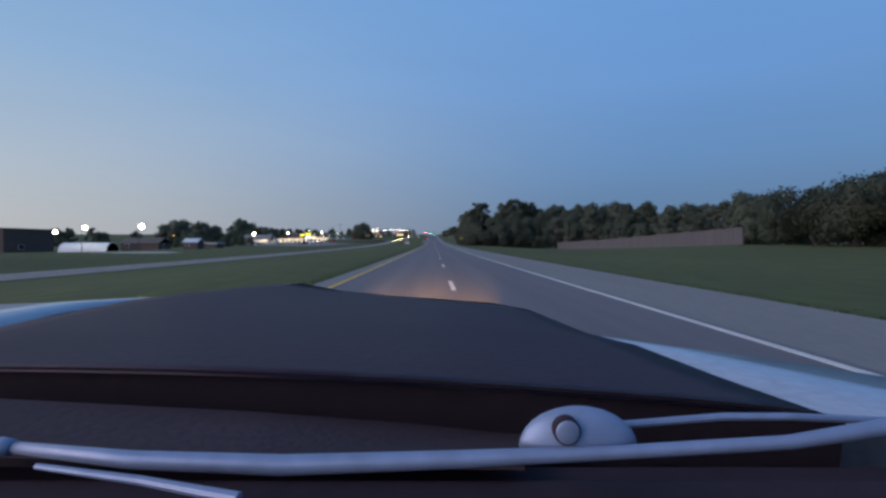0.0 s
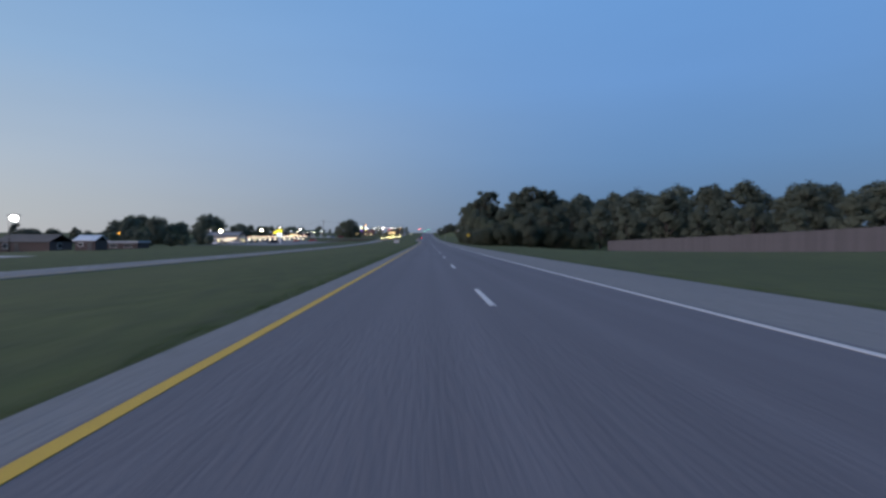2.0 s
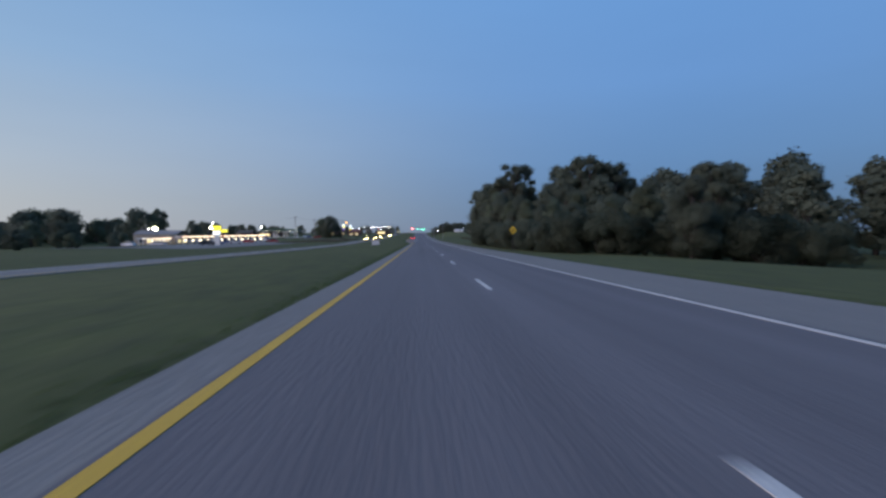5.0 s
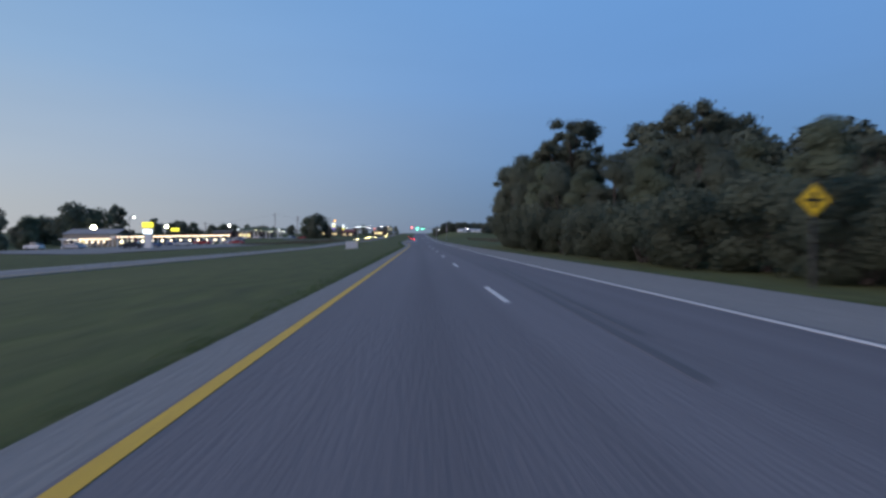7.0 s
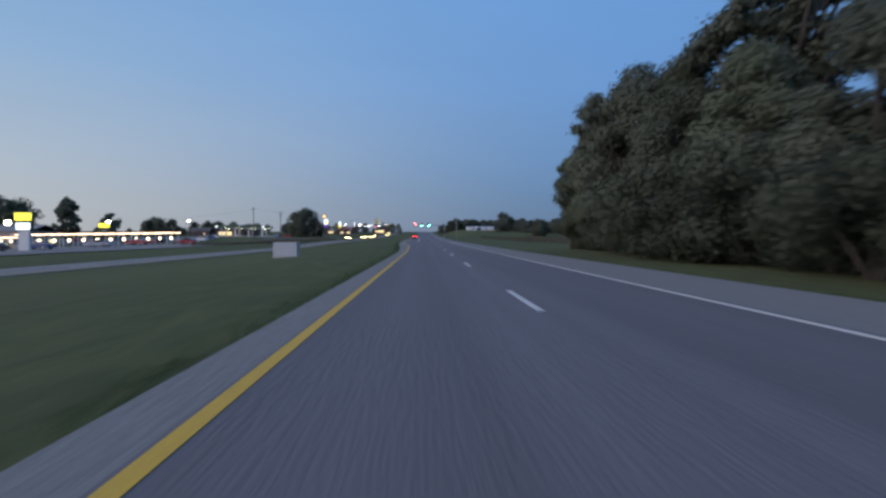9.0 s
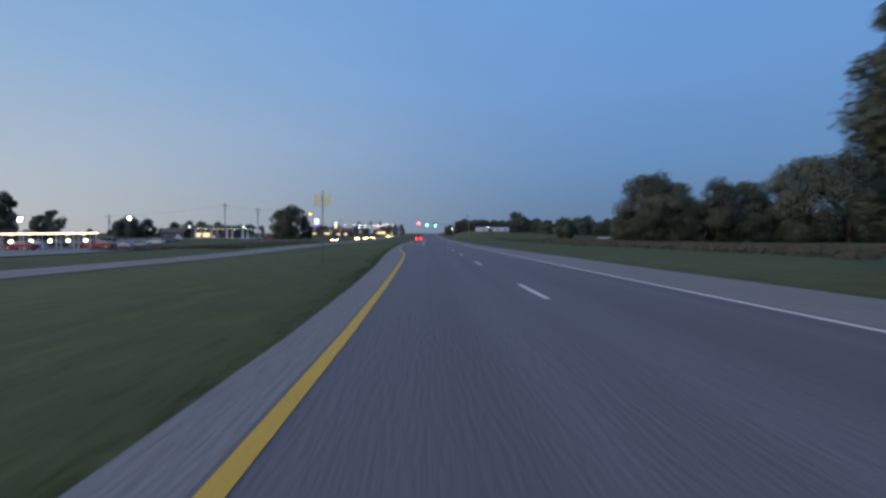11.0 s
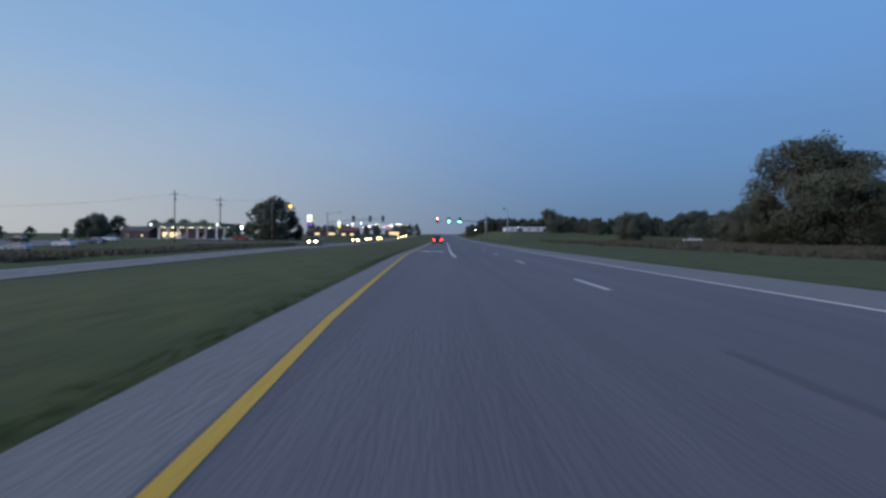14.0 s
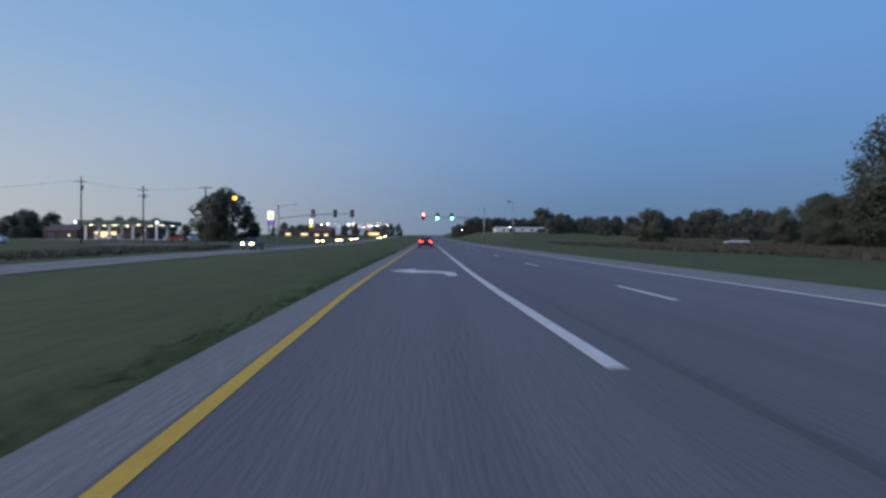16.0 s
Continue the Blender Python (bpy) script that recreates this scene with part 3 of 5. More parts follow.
places = [(2, 18.8, 202, 1.24, 30), (1, 16.4, 208, 1.0, 60), (0, 20.6, 204.5, 0.96, 140), (1, 24.0, 206, 0.78, 20), (2, 29.8, 199.6, 1.27, 130), (2, 33.8, 197.5, 1.36, 250), (2, 38.5, 199, 1.27, 300), (2, 43, 203, 1.1, 60), (1, 13.6, 225, 0.70, 80), (0, 14.6, 211, 1.0, 0), (1, 14.0, 218, 0.86, 0), (2, 13.6, 214, 0.92, 200)]
for i in range(11):
    y = 206 - 7.2 * i
    x = 14.8 + rnd.uniform(-0.6, 0.8) + max(0, 142 - y) * 0.5
    places.append((i % 2, x, y, tree_height(x, y) / 15 * rnd.uniform(0.9, 1.1), rnd.uniform(0, 360)))
for i in range(9):
    y = 203 - 8.0 * i
    x = 22.5 + rnd.uniform(-1.2, 1.2) + max(0, 142 - y) * 0.4
    places.append(((0, 1, 2)[i % 3], x, y, tree_height(x, y) / 15 * rnd.uniform(0.92, 1.12) * (0.62 if 190 < y < 206 else 1.0), rnd.uniform(0, 360)))
places.append((2, 31.5, 189.5, 0.95, 40))
plant(near_kinds, places)
deep = []
for i in range(40):
    x, y = 30 + 9.0 * (i % 5) + rnd.uniform(-3, 3), 121 + 13.0 * (i // 5) + rnd.uniform(-4, 4)
    if x > 37 or y > 136:
        # lower behind the gap between the two tall trees
        gap = 0.60 if y > 186 and 0.66 < (x + 1.7) / (y - 165.7) < 0.88 else 1.0
        deep.append((i % 2, x, y, tree_height(x, y) / 15 * rnd.uniform(0.9, 1.1) * gap, rnd.uniform(0, 360)))
for i in range(24):
    deep.append((i % 2, 39 + rnd.uniform(0, 7), -14 + 5.6 * i + rnd.uniform(-1.5, 1.5), rnd.uniform(0.34, 0.46), rnd.uniform(0, 360)))
for i in range(34):
    x, y = 54 + rnd.uniform(0, 14), -10 + 4.1 * i + rnd.uniform(-1.5, 1.5)
    deep.append((i % 2, x, y, tree_height(x, y) / 15 * rnd.uniform(0.84, 1.02), rnd.uniform(0, 360)))
plant(deep_kinds, deep)

bush_kinds = []
for seed in (31, 32):
    b = thing("bush", pose(0, 0, 0), "dense green shrub at the edge of the wood", "bush", "shrubs along the wood")
    r = random.Random(seed)
    blobs = [(r.uniform(-1.6, 1.6), r.uniform(-1.6, 1.6), r.uniform(0.3, 3.2), r.uniform(0.7, 1.3), r.uniform(0.7, 1.3), r.uniform(0.6, 1.0)) for _ in range(14)]
    bm = tubes(*[([(0, 0, -0.2), (q[0] * 0.5, q[1] * 0.5, q[2] * 0.6), (q[0], q[1], q[2])], [0.06, 0.04, 0.012]) for q in blobs[::2]], sides=5)
    part("stem", bm, BARK, b)
    part("foliage", crown_mesh("foliage", seed, blobs, 8200, 0.10), LEAF_DARK, b)
    bush_kinds.append(b)
shrubs = []
for i in range(30):
    y = 134 + 2.6 * i
    shrubs.append((i % 2, (10.6 + 1.6 * fade(y, 185, 205) if y > 142 else 10.6 + 1.8 * (142 - y)) + rnd.uniform(-0.4, 1.6), y, rnd.uniform(0.65, 1.05) * float(np.interp(y, [165, 205], [1.0, 1.5])), rnd.uniform(0, 360)))
for i in range(10):
    shrubs.append((i % 2, 12.5 + 1.95 * i, 142 - 0.9 * i + rnd.uniform(-1, 1), rnd.uniform(0.9, 1.3), rnd.uniform(0, 360)))
for i in range(11):
    shrubs.append((i % 2, 35.5 + rnd.uniform(-1, 1), 4 + 4.4 * i, rnd.uniform(1.2, 1.7), rnd.uniform(0, 360)))
for i in range(7):
    shrubs.append((i % 2, 14.2 + rnd.uniform(-0.5, 1.8), 208 + 2.6 * i, rnd.uniform(0.6, 0.85), rnd.uniform(0, 360)))
plant(bush_kinds, shrubs)

FAR = "dark green tree in the distance"
far_kinds = [make_tree(41, 12, 6.2, 22, 2700, 0.42, LEAF_DARK, FAR, "distant trees", 0.0), make_tree(42, 12, 5.6, 20, 2500, 0.42, LEAF_MID, FAR, "distant trees", 0.02),
             make_tree(43, 12, 4.6, 18, 2200, 0.42, LEAF_DARK, FAR, "distant trees", 0.03),
             make_tree(44, 12, 2.9, 20, 2000, 0.36, LEAF_DARK, FAR, "distant trees", 0.08)]
copse_kinds = [make_tree(45, 12, 5.0, 44, 17000, 0.15, LEAF_DARK, "dark green tree in a copse on the field", "trees of the copse", 0.0),
               make_tree(46, 12, 4.6, 40, 16000, 0.15, LEAF_DARK, "dark green tree in a copse on the field", "trees of the copse", 0.02)]
copse = [(0, 57.2, 341, 1.62, 10), (1, 60.2, 339.5, 1.60, 70), (0, 63.0, 337, 1.42, 160), (1, 72.5, 333, 1.42, 0), (0, 80.0, 333.5, 1.40, 30), (1, 92.0, 333, 1.72, 220), (0, 98.0, 332, 1.98, 300), (1, 106.0, 331, 2.08, 40),
         (1, 54.5, 345.5, 0.82, 0), (0, 55.5, 352.5, 0.66, 40), (0, 68.0, 336, 0.95, 0), (0, 76.0, 338, 1.05, 90), (1, 86.0, 337, 1.15, 30), (0, 114.0, 329, 1.95, 50), (1, 58.5, 350, 0.85, 200), (0, 70.0, 344, 1.15, 120),
         (1, 60.0, 360, 0.74, 15), (0, 64.0, 366, 0.80, 75), (1, 70.0, 372, 0.84, 130), (0, 66.0, 352, 0.95, 310), (1, 67.0, 378, 0.66, 200)]
plant(copse_kinds, copse)
far = [(1, 124, 333, 1.95, 120), (1, 136, 338, 1.95, 10), (0, 148, 337, 1.95, 80), (0, 53.8, 408, 0.76, 30), (1, 57.5, 411, 0.60, 30), (0, 106, 472, 0.80, 0), (1, 113, 475, 0.84, 60),
       (0, 72, 444, 0.72, 40), (1, 88, 480, 0.8, 90), (0, 61.5, 562, 1.22, 20), (1, 68, 566, 0.95, 200),
       # west side
       (0, -173, 335, 1.36, 0), (1, -184, 345, 1.33, 80), (2, -144.7, 346, 1.1, 50), (3, -149, 382, 1.44, 120), (3, -156, 388, 1.60, 200), (0, -157, 318, 1.0, 30), (1, -151, 328, 0.95, 0), (0, -152, 338, 0.98, 90), (1, -166, 322, 1.02, 10), (0, -174, 314, 1.05, 60), (1, -162, 360, 1.0, 0), (0, -168, 372, 1.05, 0), (1, -129, 262, 0.72, 30), (0, -137, 270, 0.76, 300), (0, -143, 298, 1.19, 80),
       (2, -121.8, 361, 0.80, 10), (0, -113, 318, 0.50, 100), (1, -104, 330, 0.42, 190), (2, -131, 378, 0.95, 20), (0, -175, 492, 1.02, 60), (1, -183, 498, 0.86, 160), (1, -165, 493, 0.92, 20), (0, -170, 488, 0.92, 200), (0, -178, 488, 0.8, 300),
       (0, -164, 520, 0.82, 0), (1, -155, 522, 0.86, 70), (0, -146, 519, 0.84, 140), (1, -137, 521, 0.80, 200), (2, -129, 520, 0.66, 20), (0, -124, 524, 0.55, 80),
       (0, -61, 417, 1.23, 0), (1, -66, 422, 1.10, 100), (2, -57.5, 424, 0.90, 60), (0, -73, 440, 0.68, 200), (1, -121, 175, 0.5, 20), (0, -126, 205, 0.55, 130), (1, -96, 188, 0.42, 220), (0, -112, 228, 0.5, 20), (2, -88, 205, 0.4, 20), (0, -118, 244, 0.5, 40), (1, -104, 240, 0.42, 90), (0, -150, 285, 1.1, 10), (1, -158, 300, 1.2, 0), (0, -134, 282, 0.8, 77), (2, -126, 246, 0.58, 15), (0, -127, 317, 1.34, 25), (1, -121, 322, 1.16, 140), (1, -98, 236, 0.36, 50), (0, -93, 246, 0.34, 170), (2, -108, 252, 0.42, 10), (1, -101, 264, 0.40, 210), (0, -108, 272, 0.46, 90), (2, -103, 222, 0.38, 300), (0, -116, 214, 0.44, 260), (1, -106, 200, 0.36, 15)]
woods = []
for i in range(100):
    woods.append((i % 3, 16 + 3.0 * i + rnd.uniform(-2, 2), 585 - 0.45 * i + rnd.uniform(-12, 12), rnd.uniform(0.5, 0.86), rnd.uniform(0, 360)))
for i in range(44):
    woods.append((i % 3, 12 + 1.5 * i + rnd.uniform(-1, 1), 572 + rnd.uniform(-10, 14), rnd.uniform(0.55, 0.8), rnd.uniform(0, 360)))
for i in range(62):
    woods.append((i % 3, -150 - rnd.uniform(0, 50) - 0.3 * abs(i - 31), 130 + 7.0 * i + rnd.uniform(-4, 4), rnd.uniform(0.55, 0.85) * (0.6 if i > 38 else 1.0), rnd.uniform(0, 360)))
for i in range(30):
    woods.append((i % 3, -220 + 6.6 * i + rnd.uniform(-3, 3), 640 + rnd.uniform(-30, 60), rnd.uniform(0.6, 0.9), rnd.uniform(0, 360)))
for i in range(70):
    woods.append((i % 3, 44 + 1.5 * i + rnd.uniform(-2.5, 2.5), 474 - 1.65 * i + rnd.uniform(-10, 10), rnd.choice((0.42, 0.46, 0.5, 0.56, 0.62)) * rnd.uniform(0.85, 1.15), rnd.uniform(0, 360)))
for i in range(80):
    woods.append((i % 3, 96 + 2.0 * i + rnd.uniform(-2.5, 2.5), 457 - 0.9 * i + rnd.uniform(-14, 14), rnd.choice((0.6, 0.66, 0.74, 0.8)) * rnd.uniform(0.9, 1.1) + 0.005 * i, rnd.uniform(0, 360)))
plant(far_kinds, far)


def wood_mass(name, kinds, places, label):
    """Far woods as one sheet of trees: each place takes the trunk and crown of one of the kinds."""
    data = []
    for k in kinds:
        for c in k.children:
            me = c.data
            v = np.empty(3 * len(me.vertices))
            me.vertices.foreach_get("co", v)
            data.append((k, v.reshape(-1, 3), [tuple(p.vertices) for p in me.polygons], 1 if me.materials[0] == BARK else 0))
    verts, faces, slots, base = [], [], [], 0
    for k, *place in places:
        m = np.array(stand(*place))
        for owner, v, polys, slot in data:
            if owner == kinds[k]:
                verts.append(v @ m[:3, :3].T + m[:3, 3])
                faces.extend([tuple(q + base for q in p) for p in polys])
                slots.extend([slot] * len(polys))
                base += len(v)
    me = bpy.data.meshes.new(name)
    me.from_pydata(np.concatenate(verts).tolist(), [], faces)
    me.materials.append(LEAF_FAR)
    me.materials.append(BARK)
    me.polygons.foreach_set("material_index", slots)
    return tagged(new(name, me), label, "trees", kind="stuff")


wood_mass("distant_woods", far_kinds, woods, "dark green woods along the horizon")

# ---- wooden fence on the east side: posts, rails and boards ----
fence = thing("fence", pose(0, 0, 0), "tall weathered brown wooden board fence beyond the grass", "fence")
FX = 33.6
board = boxes((-0.012, 0.012, -0.145, 0.145, 0.03, 1.95), bevel=0.004)
board_mesh = mesh_of("board", board)
board_mesh.materials.append(FENCE_WOOD)
post_mesh = mesh_of("post", boxes((-0.05, 0.05, -0.05, 0.05, -0.4, 2.02), bevel=0.008))
post_mesh.materials.append(FENCE_WOOD)
for i in range(264):
    y = 52.4 + 0.30 * i
    b = part("board", board_mesh, FENCE_WOOD, fence)
    b.location = (FX + rnd.uniform(-0.006, 0.006), y, land(FX, y) + rnd.uniform(-0.03, 0.03))
    b.rotation_euler = (rnd.uniform(-0.012, 0.012), 0, 0)
for i in range(34):
    y = 52.25 + 2.40 * i
    part("post", post_mesh, FENCE_WOOD, fence).location = (FX + 0.08, y, land(FX, y))
for h in (0.4, 1.0, 1.6):
    bm = bmesh.new()
    for i in range(33):
        a, b = 52.25 + 2.40 * i, 52.25 + 2.40 * (i + 1)
        r = box(bm, FX + 0.014, FX + 0.05, a, b, land(FX, a) + h, land(FX, a) + h + 0.09)
    part("rail", bm, FENCE_WOOD, fence)


# ---- signs ----
def diamond_sign(x, y):
    s = thing("road_sign", pose(x, y, land(x, y)), "yellow diamond warning sign with a black bar on a steel post", "road sign")
    c = 0.44
    part("post", boxes((-0.03, 0.03, 0.0, 0.04, -0.3, 2.7), bevel=0.006), DARK_STEEL, s)
    part("panel", prism([(0, 2.22 - c), (c, 2.22), (0, 2.22 + c), (-c, 2.22)], -0.012, -0.002), SIGN_YELLOW, s, "yellow diamond panel")
    part("border", prism([(0, 2.22 - c * 0.94), (c * 0.94, 2.22), (0, 2.22 + c * 0.94), (-c * 0.94, 2.22), (-c * 0.90, 2.22), (0, 2.22 + c * 0.90), (c * 0.90, 2.22), (0, 2.22 - c * 0.90), (-c * 0.90, 2.22), (-c * 0.94, 2.22)], -0.016, -0.012), BLACK, s)
    part("symbol", boxes((-0.25, 0.25, -0.017, -0.012, 2.18, 2.26), (-0.06, 0.06, -0.017, -0.012, 2.02, 2.42)), BLACK, s, "black crossing bars")
    return s


diamond_sign(8.1, 148.6)

s = thing("road_sign", pose(-7.7, 234.1, land(-7.7, 234.1)), "pale lane sign on a tall dark post in the median", "road sign")
part("post", boxes((-0.022, 0.022, -0.02, 0.02, -0.3, 3.64), bevel=0.008), DARK_STEEL, s)
part("panel", boxes((-0.41, -0.045, -0.05, -0.035, 2.86, 3.44), bevel=0.004), SIGN_PALE, s)
part("panel", boxes((0.045, 0.41, -0.05, -0.035, 2.86, 3.44), bevel=0.004), SIGN_PALE, s)
part("bracket", boxes((-0.4, 0.4, -0.034, -0.02, 2.96, 3.01), (-0.4, 0.4, -0.034, -0.02, 3.28, 3.33)), STEEL, s)


s = thing("utility_cabinet", pose(-12.0, 210.6, land(-12.0, 210.6)), "low pale grey metal utility box in the median grass", "utility box")
part("body", boxes((-0.86, 0.86, -0.35, 0.35, 0.04, 1.08), bevel=0.03), BOX_PAINT, s)
part("base", boxes((-0.90, 0.90, -0.40, 0.40, -0.25, 0.06), bevel=0.01), CONCRETE, s)
part("door", boxes((-0.8, -0.02, -0.365, -0.35, 0.12, 1.0), bevel=0.005), BOX_PAINT, s)
part("door", boxes((0.02, 0.8, -0.365, -0.35, 0.12, 1.0), bevel=0.005), BOX_PAINT, s)


# ---- traffic signals ----
def signal_head(parent, x, y, z, lit, facing=-1):
    """A vertical three-lens head with visors; lit: 0 red, 1 amber, 2 green, None all dark."""
    h = part("signal_head", boxes((x - 0.18, x + 0.18, y - 0.10, y + 0.10, z - 0.53, z + 0.53), bevel=0.03), DARK_STEEL, parent, "dark three-lens signal head")
    part("backplate", boxes((x - 0.33, x + 0.33, y + 0.02, y + 0.03, z - 0.68, z + 0.68), bevel=0.004), BLACK, h)
    for i in range(3):
        c = z + 0.35 - 0.35 * i
        m = LENS_DARK if i != lit else (SIGNAL_RED, LAMP_AMBER, SIGNAL_GREEN)[i]
        ys = y + facing * 0.10
        part("lens", tubes(([(x, ys, c), (x, ys + facing * 0.03, c)], [0.15, 0.13]), sides=16), m, h)
        bm = bmesh.new()
        rim = [(x + 0.165 * math.cos(a), c + 0.165 * math.sin(a)) for a in [math.pi * (-0.15 + 1.3 * k / 10) for k in range(11)]]
        a = [bm.verts.new((p, ys, q)) for p, q in rim]
        b = [bm.verts.new((p, ys + facing * 0.24, q)) for p, q in rim]
        for k in range(10):
            bm.faces.new((a[k], a[k + 1], b[k + 1], b[k]))
        bmesh.ops.solidify(bm, geom=bm.faces[:], thickness=0.008)
        part("visor", bm, BLACK, h)


def mast_signal(x, y, x_tip, heads, pole_top, arm_z, lamp_to, label, facing, droop=0.35):
    g = land(x, y)
    s = thing("traffic_signal", pose(0, 0, 0), label, "traffic light")
    part("pole", tubes(([(x, y, g - 0.3), (x, y, g + pole_top)], [0.17, 0.11]), sides=14), STEEL, s, smooth=True)
    part("base_plate", boxes((x - 0.3, x + 0.3, y - 0.3, y + 0.3, g - 0.1, g + 0.06), bevel=0.01), STEEL, s)
    part("arm", tubes(([(x, y, g + arm_z - droop), ((x + x_tip) / 2, y, g + arm_z - droop * 0.2), (x_tip, y, g + arm_z)], [0.12, 0.09, 0.05]), sides=10), STEEL, s, smooth=True)
    for hx, lit in heads:
        signal_head(s, hx, y + 0.16 * facing, g + arm_z + 0.05, lit, facing)
    if lamp_to:
        part("lamp_arm", tubes(([(x, y, g + pole_top - 0.5), (x + lamp_to * 0.5, y, g + pole_top - 0.05), (x + lamp_to, y, g + pole_top + 0.05)], [0.05, 0.04, 0.03])), STEEL, s)
        part("lamp_head", boxes((x + lamp_to - 0.35, x + lamp_to + 0.35, y - 0.14, y + 0.14, g + pole_top - 0.03, g + pole_top + 0.10), bevel=0.03), STEEL, s)
    return s


mast_signal(6.7, 383.0, -6.6, ((-6.0, 0), (-3.05, 2), (-0.1, 2)), 7.6, 5.65, 0, "steel mast-arm traffic signal with one red and two green lights", -1)
mast_signal(-31.5, 369.0, -18.4, ((-25.4, None), (-21.5, None), (-18.5, None)), 7.5, 6.0, 3.0, "steel mast-arm traffic signal seen from behind", 1, 0.9)


# ---- poles and street lamps ----
def utility_pole(x, y, h, arms, lean=0.0):
    p = thing("utility_pole", pose(x, y, land(x, y), 0, lean), "tall brown wooden utility pole with crossarms", "utility pole", "utility poles")
    part("pole", tubes(([(0, 0, -0.5), (0, 0, h)], [0.17, 0.11]), sides=10), POLE_WOOD, p, smooth=True)
    for z in arms:
        part("crossarm", boxes((-1.15, 1.15, -0.16, -0.06, z - 0.06, z + 0.06), bevel=0.01), POLE_WOOD, p)
        for k in (-1.0, -0.45, 0.45, 1.0):
            part("insulator", tubes(([(k, -0.11, z + 0.05), (k, -0.11, z + 0.12), (k, -0.11, z + 0.2)], [0.025, 0.05, 0.03]), sides=8), WALL_WHITE, p)
    part("transformer", tubes(([(0.0, 0.32, h - 2.6), (0.0, 0.32, h - 1.7)], [0.2, 0.2]), sides=12), STEEL, p)
    return p


def wire(a, b, sag=0.7):
    bm = bmesh.new()
    a, b = Vector(a), Vector(b)
    tube(bm, [a.lerp(b, i / 10) - Vector((0, 0, sag * 4 * (i / 10) * (1 - i / 10))) for i in range(11)], [0.009] * 11, 4, False)
    me = mesh_of("power_line", bm)
    me.materials.append(BLACK)
    return tagged(new("power_line", me), "thin dark overhead power line between poles", "power line", "power lines")


for x, y, h, arms in ((-74.0, 381, 13.4, (12.4,)), (-63.6, 384, 12.0, (11.1, 9.9)), (-45.5, 372, 10.8, (10.5,)), (-96, 353.5, 9.3, (8.5,))):
    utility_pole(x, y, h, arms)
for k in (-1.0, 1.0):
    wire((-96 + k, 353.4, land(-96, 353.5) + 8.7), (-74 + k, 380.9, land(-74, 381) + 12.6))
    wire((-74 + k, 380.9, land(-74, 381) + 12.6), (-63.6 + k, 383.9, land(-63.6, 384) + 11.3), 0.3)
    wire((-63.6 + k, 383.9, land(-63.6, 384) + 11.3), (-45.5 + k, 371.9, land(-45.5, 372) + 10.7), 0.4)


def street_lamp(x, y, h, lens, label, reach=1.2, size=0.45, turn=0.0, material=None):
    p = thing("street_lamp", pose(x, y, land(x, y), 0, 0, turn), label, "street lamp", "street lamps")
    part("pole", tubes(([(0, 0, -0.3), (0, 0, h)], [0.11, 0.07]), sides=10), material or DARK_STEEL, p, smooth=True)
    part("arm", tubes(([(0, 0, h - 0.1), (reach * 0.5, 0, h + 0.15), (reach, 0, h + 0.15)], [0.05, 0.04, 0.035])), material or DARK_STEEL, p)
    head = part("lamp_head", boxes((reach - size * 0.7, reach + size * 0.7, -size * 0.5, size * 0.5, h + 0.05, h + 0.22), bevel=0.04), DARK_STEEL, p)
    bm = bmesh.new()
    bmesh.ops.create_uvsphere(bm, u_segments=12, v_segments=8, radius=size * 0.5)
    bmesh.ops.translate(bm, verts=bm.verts, vec=(reach, 0, h + 0.06 - size * 0.35))
    part("lens", bm, lens, head, "glowing lens", smooth=True)
    return p


WL, AL = "pole lamp with a glowing white flood light", "pole lamp with a glowing orange light"
for x, y, h, lens, size in ((-85.1, 139.3, 7.3, LAMP_WHITE, 1.25), (-138.9, 177.2, 6.8, LAMP_FLOOD, 1.2), (-102.3, 141, 7.4, LAMP_FLOOD, 1.0), (-142, 263, 5.6, LAMP_AMBER, 0.6), (-116.7, 311, 7.0, LAMP_FLOOD, 1.4), (-63.6, 242.8, 7.0, LAMP_WHITE, 0.24),
                        (-99.2, 325.5, 7.3, LAMP_FLOOD, 0.9), (-78.9, 333.5, 7.7, LAMP_WHITE, 0.62), (-131.5, 333, 7.2, LAMP_WHITE, 0.6), (-109, 502, 5.8, LAMP_COOL, 0.9), (-46.0, 384, 9.7, LAMP_AMBER, 0.8)):
    street_lamp(x, y, h, lens, AL if lens is LAMP_AMBER else WL, 1.0, size)
street_lamp(11.5, 376, 8.3, LENS_DARK, "tall grey street lamp with its light off", -0.9, 0.3, 0.0, STEEL)
lamp_kinds = {}
for i in range(34):
    k = rnd.choice((0, 0, 1, 2))
    y = rnd.uniform(520, 800)
    x = -24 - (y - 520) * 0.06 - rnd.uniform(2, 52)
    h = rnd.uniform(5, 9)
    if k not in lamp_kinds:
        lamp_kinds[k] = street_lamp(x, y, h, (LAMP_WHITE, LAMP_AMBER, LAMP_COOL)[k], (WL, AL, WL)[k], 0.8, 0.34)
    else:
        copy_thing(lamp_kinds[k], pose(x, y, land(x, y), 0, 0, rnd.uniform(-40, 40)))
for i in range(9):
    a = math.pi * (0.1 + 0.8 * i / 8)
    x, y = -56 + 16 * math.cos(a), 770 - 6 * math.sin(a)
    street_lamp(x, y, 6.0 + 3.2 * math.sin(a), LAMP_COOL, WL, 0.5, 0.4)


